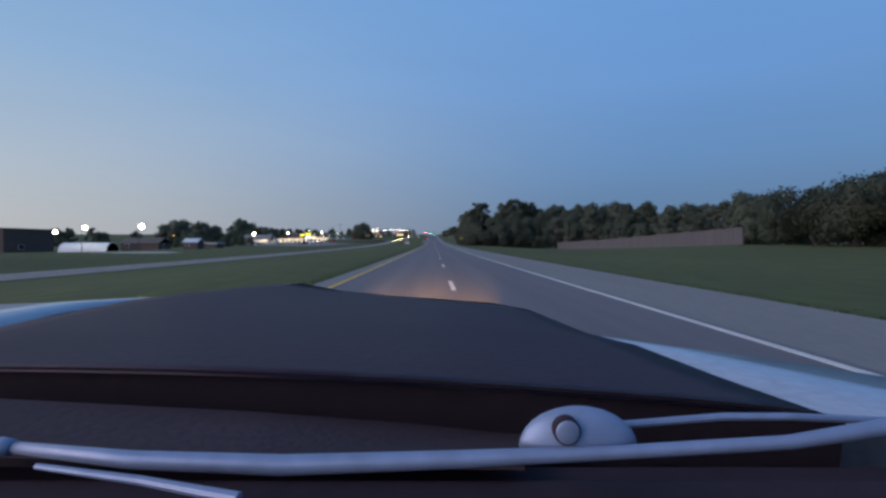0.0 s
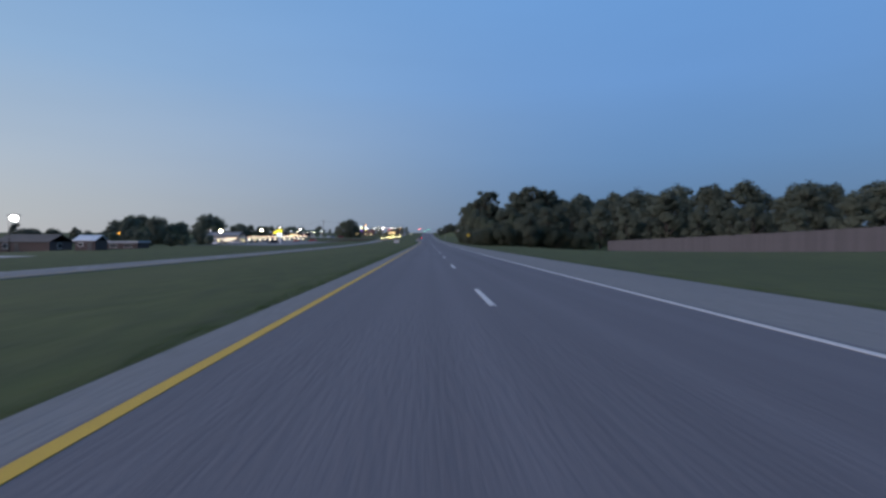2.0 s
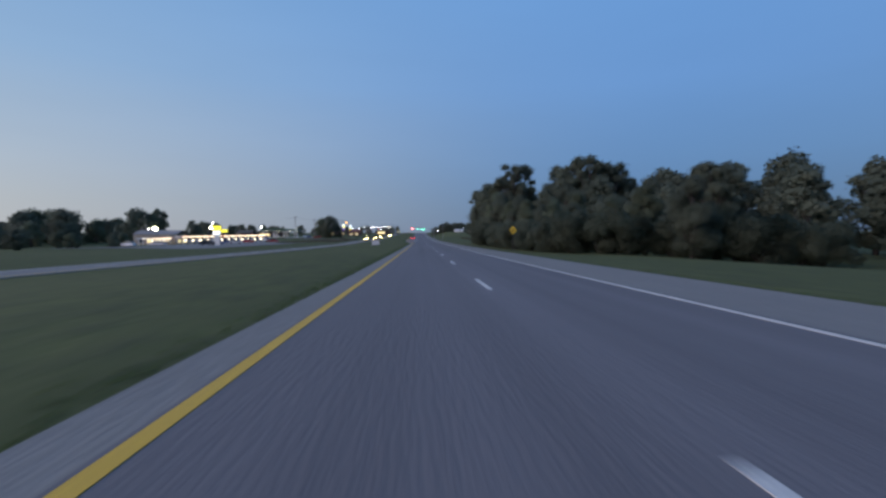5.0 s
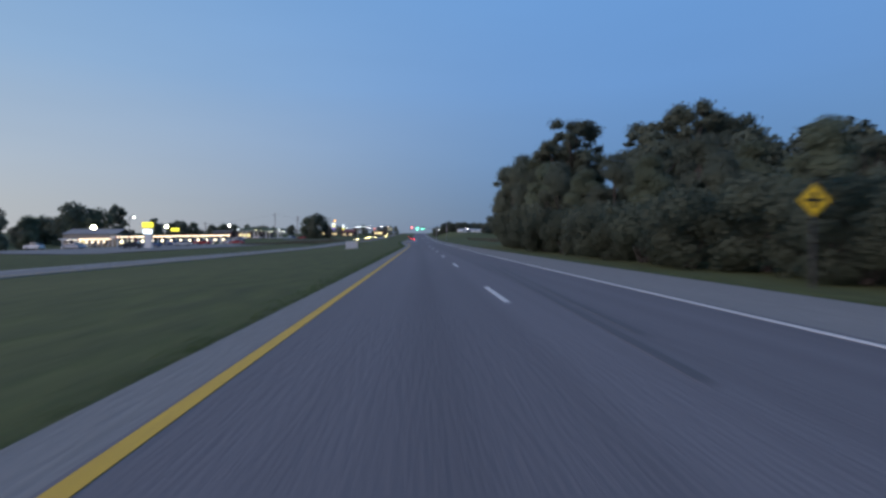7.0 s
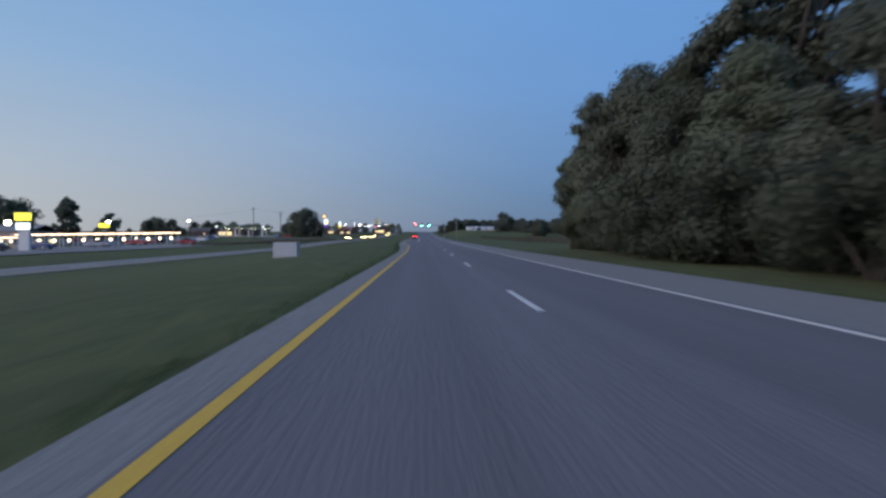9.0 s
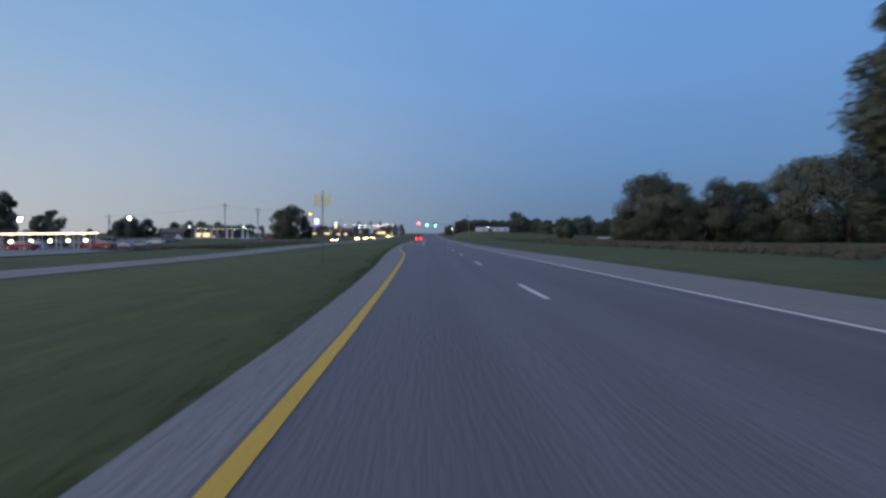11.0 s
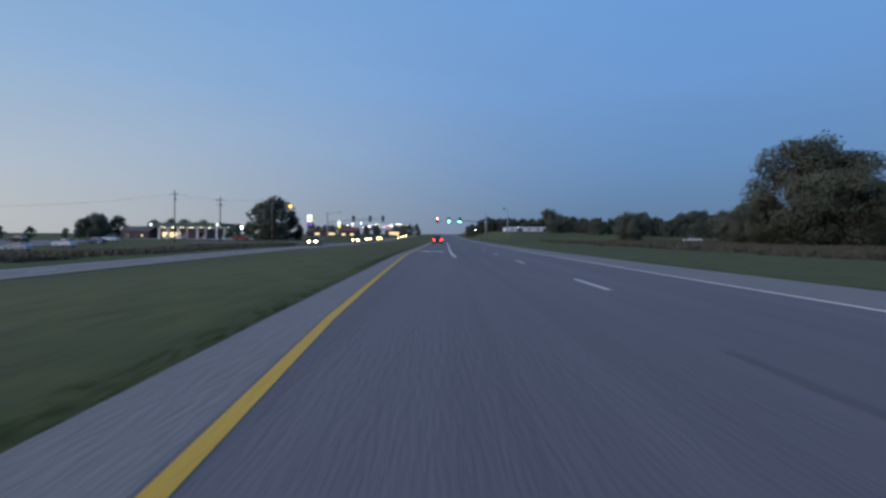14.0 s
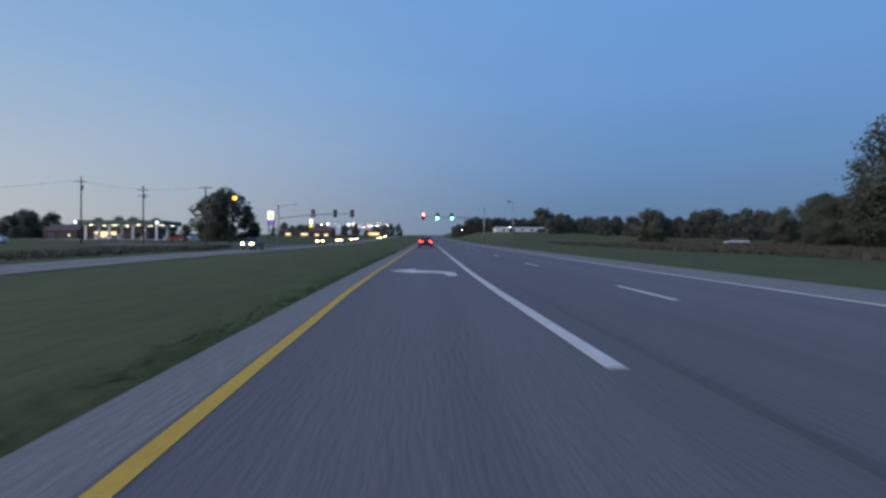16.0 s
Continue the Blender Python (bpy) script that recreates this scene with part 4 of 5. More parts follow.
# ---- buildings ----
def house(name, x0, x1, y0, y1, h, roof, wall_material, roof_material, label, category, windows=(), doors=(), pitch=0.45, over=0.3, group=""):
    """A gabled or flat building: walls with openings shown as recessed framed windows on its road and south faces."""
    g = min(land(x0, y0), land(x1, y0), land(x0, y1), land(x1, y1))
    t = thing(name, pose(0, 0, 0), label, category, group)
    part("wall", boxes((x0, x1, y0, y1, g - 0.4, g + h)), wall_material, t)
    if roof == "gable":
        xm, top = (x0 + x1) / 2, h + (y1 - y0) / 2 * pitch
        ym = (y0 + y1) / 2
        bm = bmesh.new()
        for s in (-1, 1):
            ye = ym + s * ((y1 - y0) / 2 + over)
            q = [(x0 - over, ye, g + h - over * pitch), (x1 + over, ye, g + h - over * pitch), (x1 + over, ym, g + top), (x0 - over, ym, g + top)]
            v = [bm.verts.new(p) for p in q] + [bm.verts.new((p[0], p[1], p[2] + 0.14)) for p in q]
            for f in ((0, 1, 2, 3), (4, 7, 6, 5), (0, 4, 5, 1), (1, 5, 6, 2), (2, 6, 7, 3), (3, 7, 4, 0)):
                bm.faces.new([v[k] for k in f])
        bmesh.ops.recalc_face_normals(bm, faces=bm.faces)
        part("roof", bm, roof_material, t)
        for xe in (x0 + 0.02, x1 - 0.02):
            bm = bmesh.new()
            v = [bm.verts.new(p) for p in ((xe, y0, g + h - 0.02), (xe, y1, g + h - 0.02), (xe, ym, g + top - 0.03))]
            bm.faces.new(v)
            bmesh.ops.solidify(bm, geom=bm.faces[:], thickness=0.05)
            part("gable", bm, wall_material, t)
    elif roof == "arch":
        n, r = 14, (x1 - x0) / 2
        bm = bmesh.new()
        ring = [((x0 + x1) / 2 - (r + 0.1) * math.cos(math.pi * k / n), g + h + r * 0.35 * math.sin(math.pi * k / n)) for k in range(n + 1)]
        lo = [bm.verts.new((px, y0 - 0.2, pz)) for px, pz in ring]
        hi = [bm.verts.new((px, y1 + 0.2, pz)) for px, pz in ring]
        for k in range(n):
            bm.faces.new((lo[k], lo[k + 1], hi[k + 1], hi[k]))
        bm.faces.new(lo[::-1])
        bm.faces.new(hi)
        bmesh.ops.recalc_face_normals(bm, faces=bm.faces)
        part("roof", bm, roof_material, t, smooth=False)
    else:
        part("roof", boxes((x0 - over, x1 + over, y0 - over, y1 + over, g + h - 0.05, g + h + 0.35), bevel=0.04), roof_material, t)
    for face, a, w, z0, z1, mat in windows:
        if face == "s":
            f = part("window", boxes((x0 + a - 0.08, x0 + a + w + 0.08, y0 - 0.05, y0 + 0.02, g + z0 - 0.08, g + z1 + 0.08), bevel=0.01), WALL_WHITE, t)
            part("pane", boxes((x0 + a, x0 + a + w, y0 - 0.065, y0 - 0.045, g + z0, g + z1)), mat, f)
        else:
            f = part("window", boxes((x1 - 0.02, x1 + 0.05, y0 + a - 0.08, y0 + a + w + 0.08, g + z0 - 0.08, g + z1 + 0.08), bevel=0.01), WALL_WHITE, t)
            part("pane", boxes((x1 + 0.045, x1 + 0.065, y0 + a, y0 + a + w, g + z0, g + z1)), mat, f)
    for face, a, w, z1 in doors:
        if face == "s":
            part("door", boxes((x0 + a, x0 + a + w, y0 - 0.06, y0 + 0.02, g, g + z1), bevel=0.01), DARK_STEEL, t)
        else:
            part("door", boxes((x1 - 0.02, x1 + 0.06, y0 + a, y0 + a + w, g, g + z1), bevel=0.01), DARK_STEEL, t)
    return t


D = GLASS_DARK
s = thing("shed", pose(-103, 145, land(-103, 145)), "low white metal arched shed on the grass", "shed")
n = 16
ring = [(-2.9 * math.cos(math.pi * k / n), 2.75 * math.sin(math.pi * k / n) ** 0.8 - 0.1) for k in range(n + 1)]
bm = bmesh.new()
lo, hi = [[bm.verts.new((x, py, pz)) for py, pz in ring] for x in (-7, 7)]
for k in range(n):
    bm.faces.new((lo[k], hi[k], hi[k + 1], lo[k + 1]))
bmesh.ops.recalc_face_normals(bm, faces=bm.faces)
bmesh.ops.solidify(bm, geom=bm.faces[:], thickness=0.06)
part("roof", bm, WHITE_PANEL, s, "white arched metal shell")
for x in (-6.9, 6.9):
    bm = bmesh.new()
    bm.faces.new([bm.verts.new((x, py * 0.97, pz * 0.97)) for py, pz in ring])
    bmesh.ops.solidify(bm, geom=bm.faces[:], thickness=0.05)
    part("end_wall", bm, ROOF_DARK, s, "dark end wall")
for k in range(9):
    x = -6.6 + 1.65 * k
    part("rib", tubes(([(x, py * 1.015, pz * 1.015 + 0.02) for py, pz in ring], [0.045] * (n + 1)), sides=6), WHITE_PANEL, s)
house("shed", -72.4, -68.4, 139.5, 143.2, 2.1, "gable", BRICK_RED, ROOF_METAL, "small dark shed with a pale metal roof", "shed", (("s", 0.7, 0.9, 0.9, 1.6, D),), (("s", 2.5, 0.9, 1.9),), 0.5)
house("shed", -79, -71.5, 159, 164, 1.6, "flat", BRICK_RED, BOX_PAINT, "low dark shelter with a pale flat roof on the grass", "shed", (("s", 1.0, 1.6, 0.5, 1.2, D), ("s", 4.5, 1.6, 0.5, 1.2, D)))
house("warehouse", -160, -122, 138, 156, 6.8, "flat", BRICK_RED, ROOF_DARK, "long dark brown flat-roofed building", "building", (("s", 10, 1.0, 2.6, 3.2, LIT_WINDOW), ("s", 24, 1.0, 2.6, 3.2, LIT_WINDOW), ("e", 5, 2.0, 1.0, 2.2, D)), (("s", 16, 3.0, 3.0),))
house("house", -97, -85.5, 150, 157, 2.4, "gable", BRICK_RED, ROOF_DARK, "small brick house with a dark roof", "house", (("s", 1.5, 1.0, 0.9, 2.0, D), ("e", 2.5, 1.2, 0.9, 2.0, D)), (("s", 4, 0.95, 2.05),))

# drive-in: a building with a shallow roof and a long canopy with strip lights
house("restaurant", -119, -102, 301, 311, 4.3, "gable", WALL_TAN, ROOF_GREY, "drive-in restaurant with lit windows and a grey roof", "restaurant", (("s", 2.0, 1.6, 0.9, 2.2, D), ("s", 5.5, 1.6, 0.9, 2.2, LIT_WINDOW), ("s", 13.0, 1.6, 0.9, 2.2, D), ("e", 2.0, 1.8, 0.9, 2.2, LIT_WINDOW), ("e", 6.0, 1.8, 0.9, 2.2, LIT_WINDOW)), (("s", 9.5, 1.0, 2.1),), 0.34)


def drive_in_canopy(x, y, turn, length, deep, h):
    """Runs from (x, y) along its own y axis, which is turned from north; the lit side faces its +x."""
    ca, sa = math.cos(radians(turn)), math.sin(radians(turn))
    g = land(x, y) + 0.12
    up = (land(x - sa * length, y + ca * length) + 0.12 - g) / length
    c = thing("drive_in_canopy", pose(x, y, g, 0, 0, turn), "long flat drive-in canopy edged with bright strip lights", "canopy")

    def slab(xa, xb, ya, yb, za, zb):
        bm = bmesh.new()
        v = [bm.verts.new((px, py, z + up * py)) for z in (za, zb) for px, py in ((xa, ya), (xb, ya), (xb, yb), (xa, yb))]
        for f in ((3, 2, 1, 0), (4, 5, 6, 7), (0, 1, 5, 4), (1, 2, 6, 5), (2, 3, 7, 6), (3, 0, 4, 7)):
            bm.faces.new([v[k] for k in f])
        return bm

    part("roof", slab(-deep, 0, 0, length, h, h + 0.28), WHITE_PANEL, c)
    part("fascia", slab(0.003, 0.05, 0, length, h - 0.08, h + 0.34), RED_TRIM, c, "red fascia")
    part("strip_light", slab(0.053, 0.12, 0.2, length - 0.2, h + 0.02, h + 0.18), LAMP_WARM, c, "bright warm strip light")
    n = int(length / 2.6)
    for i in range(n + 1):
        py = 0.6 + (length - 1.2) * i / n
        z = up * py
        for px in (0.5 - deep, -0.5):
            part("column", boxes((px - 0.08, px + 0.08, py - 0.08, py + 0.08, z - 0.5, z + h), bevel=0.01), WHITE_PANEL, c)
        if i < n:
            part("menu_lamp", tubes(([(-0.62, py + 1.1, z + 1.6), (-0.54, py + 1.1, z + 1.6)], [0.33, 0.30]), sides=14), LAMP_WARM, c, "round glowing menu lamp")
            part("menu_post", boxes((-0.64, -0.58, py + 1.07, py + 1.13, z - 0.5, z + 1.3), bevel=0.01), DARK_STEEL, c)
            part("ceiling_light", boxes((1.0 - deep, -1.0, py + 1.2, py + 1.35, z + h - 0.07, z + h - 0.01)), LAMP_WARM, c)
    return c


drive_in_canopy(-91, 282.8, -45.7, 33.6, 6.5, 2.85)
drive_in_canopy(-102.5, 284, 0, 15, 5.5, 2.35)


def pole_sign(x, y, rows, h, label, group=""):
    """A tall sign: two posts and lit face boxes (width, bottom, top, material)."""
    s = thing("pole_sign", pose(x, y, land(x, y)), label, "sign", group)
    for k in (-0.7, 0.7):
        part("post", boxes((k - 0.12, k + 0.12, -0.12, 0.12, -0.3, h), bevel=0.02), DARK_STEEL, s)
    for w, a, b, m in rows:
        f = part("sign_box", boxes((-w / 2 - 0.1, w / 2 + 0.1, -0.3, 0.3, a - 0.1, b + 0.1), bevel=0.04), DARK_STEEL, s)
        part("face", boxes((-w / 2, w / 2, -0.33, -0.301, a, b)), m, f, "glowing sign face")
    return s


s = pole_sign(-66.7, 255.6, ((2.6, 5.0, 6.2, SIGN_LIT_YELLOW), (2.2, 3.5, 4.6, SIGN_LIT_WHITE)), 6.2, "roadside sign with lit yellow and white panels")
part("pillar", boxes((-0.85, 0.85, -0.22, 0.22, -0.3, 3.38), bevel=0.03), WALL_WHITE, s, "pale pillar")
pole_sign(-81.1, 297.5, ((2.6, 4.6, 5.6, SIGN_LIT_YELLOW),), 5.6, "roadside sign with a lit yellow panel")
s = pole_sign(-55.3, 439, ((1.9, 6.7, 9.3, SIGN_LIT_WHITE), (1.9, 5.2, 6.4, SIGN_LIT_PURPLE)), 9.3, "tall sign with a lit white face and a yellow emblem")
part("emblem", boxes((-0.5, 0.7, -0.345, -0.333, 6.9, 8.3), bevel=0.004), SIGN_LIT_YELLOW, s, "yellow emblem")
pole_sign(-62, 520, ((1.4, 7.0, 9.5, SIGN_LIT_WHITE), (1.4, 5.6, 6.6, SIGN_LIT_YELLOW)), 9.5, "tall lit sign in the distance")
pole_sign(-46, 610, ((1.6, 5.6, 6.6, SIGN_LIT_RED),), 6.6, "lit red sign in the distance")

# filling station: canopy on four pairs of columns with light panels, and a shop behind
st = thing("filling_station_canopy", pose(0, 0, 0), "filling station canopy with lit underside on white columns", "canopy")
g0 = land(-99, 434) + 0.12
part("roof", boxes((-111.0, -84.5, 430, 441, g0 + 4.42, g0 + 5.75), bevel=0.05), GREEN_FASCIA, st, "dark green canopy")
part("soffit", boxes((-110.8, -84.7, 430.2, 440.8, g0 + 4.34, g0 + 4.417)), WALL_WHITE, st)
for i in range(4):
    x = -108.2 + 7.0 * i
    for y in (431.5, 437.5):
        part("column", boxes((x - 0.3, x + 0.3, y - 0.25, y + 0.25, g0 - 0.6, g0 + 4.34), bevel=0.03), WALL_WHITE, st, "white column")
        part("light_panel", boxes((x + 1.2, x + 1.9, y - 0.35, y + 0.35, g0 + 4.30, g0 + 4.337), bevel=0.01), CANOPY_LIGHT, st, "glowing light panel")
for x in (-110.2, -86.2):
    part("logo", tubes(([(x, 429.99, g0 + 5.1), (x, 429.9, g0 + 5.1)], [0.5, 0.5]), sides=20), SIGN_LIT_WHITE, st, "glowing white round emblem")
for i in range(4):
    x = -108.2 + 7.0 * i
    p = thing("fuel_pump", pose(x + 1.1, 434.5, land(x, 434.5) + 0.12), "white fuel pump under the canopy", "fuel pump", "fuel pumps")
    part("body", boxes((-0.45, 0.45, -0.28, 0.28, -0.2, 1.6), bevel=0.04), WALL_WHITE, p)
    part("screen", boxes((-0.3, 0.3, -0.30, -0.279, 1.0, 1.4)), GLASS_DARK, p)
    part("hose", tubes(([(0.47, 0, 1.2), (0.62, 0, 0.8), (0.5, 0, 0.3), (0.47, 0, 0.9)], [0.02] * 4), sides=6), BLACK, p)
house("shop", -118, -98, 447, 458, 3.6, "flat", BRICK_RED, ROOF_DARK, "brick filling station shop with lit windows", "shop", (("s", 2, 7, 0.7, 2.6, LIT_WINDOW), ("s", 15, 4, 0.7, 2.6, D)), (("s", 9.5, 1.8, 2.2),))
house("house", -132, -121, 446, 455, 3.0, "gable", BRICK_RED, ROOF_DARK, "low brick building beside the filling station", "house", (("s", 2, 1.0, 0.9, 2.0, D), ("s", 8, 0.7, 1.1, 1.7, LIT_WINDOW)), (("s", 5.5, 1.0, 2.1),))
house("shop", -68, -57, 545, 555, 3.6, "gable", BRICK_RED, RED_ROOF, "shop with a red roof beside the road", "shop", (("s", 2, 2.0, 1.0, 2.0, LIT_WINDOW), ("s", 7, 2.0, 1.0, 2.0, LIT_WINDOW)))
house("shop", -92, -78, 570, 582, 3.6, "flat", BRICK_RED, ROOF_DARK, "dark flat-roofed shop in the distance", "shop", (("s", 3, 3, 1.0, 2.2, LIT_WINDOW), ("s", 12, 4, 1.0, 2.2, LIT_WINDOW)))
house("shop", -52, -36, 640, 655, 4.0, "flat", BRICK_RED, ROOF_DARK, "dark flat-roofed shop near the crest", "shop", (("s", 3, 8, 0.8, 2.8, LIT_WINDOW),))
# the two wide dark doors stand in for the shade of open bays
house("barn", 30, 58, 530, 541, 1.9, "gable", WALL_WHITE, ROOF_METAL, "long low white building with a pale metal roof", "building", (("s", 3.5, 1.4, 0.8, 1.6, D), ("s", 13, 1.4, 0.8, 1.6, D), ("s", 18, 1.4, 0.8, 1.6, D)), (("s", 7, 3.0, 1.8), ("s", 21.5, 4.5, 1.8)), 0.14)
street_lamp(36.0, 527, 2.6, LAMP_WHITE, WL, 0.8, 0.3)
street_lamp(14.0, 560, 4.2, LAMP_WHITE, WL, 0.8, 0.32)
house("house", 108, 117, 392, 401, 2.6, "gable", WALL_WHITE, ROOF_DARK, "small white house half hidden by trees", "house", (("s", 2, 1.2, 0.9, 2.0, D), ("s", 6, 1.2, 0.9, 2.0, D)))


# ---- vehicles ----
def lathe_wheel(parent, x, y, r=0.33, w=0.21):
    side = 1 if x > 0 else -1
    wheel = part("wheel", tubes(([(x - w / 2, y, r), (x - w * 0.42, y, r), (x + w * 0.42, y, r), (x + w / 2, y, r)], [r * 0.9, r, r, r * 0.9]), sides=20), TYRE, parent, "black tyre")
    part("rim", tubes(([(x + side * w * 0.44, y, r), (x + side * (w / 2 + 0.012), y, r)], [r * 0.62, r * 0.56]), sides=16), RIM, wheel)


def make_car(paint, lights, label, group="cars", tall=0.0):
    """A saloon or, with more height, a sport utility; its nose points along +y. lights: 'front', 'rear' or ''."""
    c = thing("car", pose(0, 0, 0), label, "car", group)
    half = [(2.22, 0.30), (2.28, 0.50), (2.20, 0.72), (1.35, 0.90), (0.95, 0.95), (-1.60, 1.0), (-2.15, 0.96), (-2.26, 0.72), (-2.24, 0.30)]
    bm = bmesh.new()
    cols = [(-0.90, 0.93, 0.0), (-0.84, 1.0, 0.02), (0.84, 1.0, 0.02), (0.90, 0.93, 0.0)]
    rows = []
    for y, z in half:
        rows.append([bm.verts.new((x * (1 - 0.05 * (abs(y) / 2.28) ** 3), y * k, z + tall * 0.6 * (z > 0.4) + dz * (z > 0.6))) for x, k, dz in cols])
    for a, b in zip(rows, rows[1:]):
        for i in range(3):
            bm.faces.new((a[i], a[i + 1], b[i + 1], b[i]))
    for i in (0, 3):
        bm.faces.new([r[i] for r in rows] if i == 0 else [r[i] for r in rows][::-1])
    bm.faces.new([r for r in rows[0]][::-1] + [])
    bm.faces.new([*rows[-1], *rows[0][::-1]])
    bmesh.ops.recalc_face_normals(bm, faces=bm.faces)
    bmesh.ops.triangulate(bm, faces=[f for f in bm.faces if len(f.verts) > 4])
    part("body", bm, paint, c)
    t = tall * 0.6
    roof = [(1.0, 0.93 + t), (0.25, 1.40 + tall), (-0.95, 1.43 + tall), (-1.85, 0.99 + t)]
    bm = bmesh.new()
    rows = [[bm.verts.new((s * (0.80 if z < 1.2 + t * 0.5 else 0.62), y, z)) for s in (-1, 1)] for y, z in roof]
    for a, b in zip(rows, rows[1:]):
        bm.faces.new((a[0], a[1], b[1], b[0]))
    for i in (0, 1):
        bm.faces.new([r[i] for r in rows])
    bm.faces.new((rows[0][0], rows[0][1], rows[3][1], rows[3][0]))
    bmesh.ops.recalc_face_normals(bm, faces=bm.faces)
    part("windows", bm, GLASS_DARK, c, "dark tinted windows")
    part("roof", boxes((-0.62, 0.62, -1.0, 0.30, 1.40 + tall, 1.46 + tall), bevel=0.025), paint, c)
    for x in (-0.78, 0.78):
        for y in (1.38, -1.38):
            lathe_wheel(c, x, y)
    for x in (-0.62, 0.62):
        part("headlight", boxes((x - 0.2, x + 0.2, 2.2, 2.30, 0.60 + t, 0.76 + t), bevel=0.03), HEADLIGHT if lights == "front" else LENS_OFF, c, "glowing headlight" if lights == "front" else "")
        part("tail_light", boxes((x - 0.13, x + 0.13, -2.29, -2.2, 0.74 + t, 0.88 + t), bevel=0.02), TAILLIGHT if lights == "rear" else TAIL_OFF, c, "glowing red tail light" if lights == "rear" else "")
    for y in (2.24, -2.28):
        part("bumper", boxes((-0.86, 0.86, y - 0.05, y + 0.08, 0.32, 0.52), bevel=0.03), paint, c)
    for x in (-0.97, 0.97):
        part("mirror", boxes((x - 0.1, x + 0.1, 0.72, 0.84, 0.95 + t, 1.08 + t), bevel=0.02), paint, c)
    return c


def park(c, x, y, turn, dz):
    c.matrix_world = pose(x, y, land(x, y) + dz, 0, 0, turn)
    return c


lead = make_car(PAINTS["black"], "rear", "dark car with glowing red tail lights in the turning lane", "cars on the road")
lead.matrix_world = pose(-5.3, 347, rise(347) + 0.026, 1.05, 0, 0)
on = make_car(PAINTS["grey"], "front", "oncoming car with glowing headlights", "oncoming cars", 0.25)
on.matrix_world = pose(-29.4, 351, opposite_level(351) + 0.026, 0, 0, 180)
for x, y in ((-29.4, 395), (-29.6, 420), (-29.6, 446), (-27.0, 500), (-29.4, 560)):
    copy_thing(on, pose(x, y, opposite_level(y) + 0.026, 0, 0, 180))
kinds = [make_car(PAINTS[k], "", f"parked {k} car with dark windows", "parked cars", t) for k, t in (("silver", 0.0), ("white", 0.25), ("blue", 0.0), ("red", 0.0), ("black", 0.2))]
spots = [(-86, 258, 84), (-92, 268, 84), (-69.5, 262, 90), (-69.5, 291, 90), (-67.5, 250, 100), (-69, 277, 95), (-98, 262, 80), (-75, 284, 90), (-62.5, 300, 90), (-103, 356, 80), (-108, 362, 100), (-116, 352, 90), (-122, 366, 84), (-128, 356, 95),
         (-112, 378, 90), (-98, 427, 60), (-84, 447, 0), (-76, 424, 30), (-66, 402, 90), (-102, 342, 90), (-82, 344, 96), (-86, 360, 84), (-88, 372, 90), (-93, 339, 88), (-98, 352, 92), (-79, 333, 85), (-91, 381, 95)]
for i, (x, y, turn) in enumerate(spots):
    k = kinds[i % 5]
    if i < 5:
        park(k, x, y, turn, 0.13)
    else:
        copy_thing(k, pose(x, y, land(x, y) + 0.13, 0, 0, turn))
copy_thing(kinds[0], pose(62, 385.5, land(62, 385.5) + 0.02, 0, 0, 75))


# ---- the dark-bonneted car from which the drive is seen, standing where the drive begins ----
own = thing("car", pose(-0.539, -0.29, 0.0, 0, 0, -1.15), "car with a dull black bonnet and white wings", "car")
left = [(-1.10, 0.90, 1.0), (-1.24, 1.20, 1.01), (-1.29, 1.60, 1.012), (-1.26, 2.0, 1.018), (-1.05, 2.45, 1.022)]
nose = [(-1.05, 2.45, 1.022), (-0.90, 2.56, 1.030), (-0.76, 2.62, 1.030), (-0.66, 2.62, 1.012), (-0.56, 2.62, 0.992), (-0.30, 2.62, 0.966), (0.0, 2.60, 0.948), (0.25, 2.52, 0.938), (0.40, 2.25, 0.940)]
right = [(0.60, 0.70, 0.985), (0.545, 0.95, 0.985), (0.50, 1.25, 0.985), (0.44, 1.47, 0.975), (0.40, 2.25, 0.940)]
N = 16


def along(rows, t):
    k = min(len(rows) - 2, int(t * (len(rows) - 1)))
    return Vector(rows[k]).lerp(Vector(rows[k + 1]), t * (len(rows) - 1) - k)


bm = bmesh.new()
rows = []
for j in range(N + 1):
    a, b = along(left, j / N), along(right, j / N)
    row = []
    for i in range(N + 1):
        q = a.lerp(b, i / N)
        q.z += 0.030 * math.sin(math.pi * i / N) ** 0.6 * (1 - (j / N) ** 2)
        q += (along(nose, i / N) - Vector(left[-1]).lerp(Vector(right[-1]), i / N)) * (j / N) ** 2.5
        row.append(bm.verts.new(q))
    rows.append(row)
for a, b in zip(rows, rows[1:]):
    for i in range(N):
        bm.faces.new((a[i], a[i + 1], b[i + 1], b[i]))
lip = [q.co.copy() for q in rows[0]]
bmesh.ops.solidify(bm, geom=bm.faces[:], thickness=0.02)
BONNET = surface("dull black bonnet paint", (0.066, 0.044, 0.070), (0.088, 0.060, 0.088), 1.5, 40.0, 0.45, 0.05, third=(0.090, 0.068, 0.090), specular=0.15)
bonnet = part("bonnet", bm, BONNET, own, "dull black scuffed bonnet", smooth=True)
WING = car_paint("pale blue-white car paint", (0.25, 0.32, 0.42))


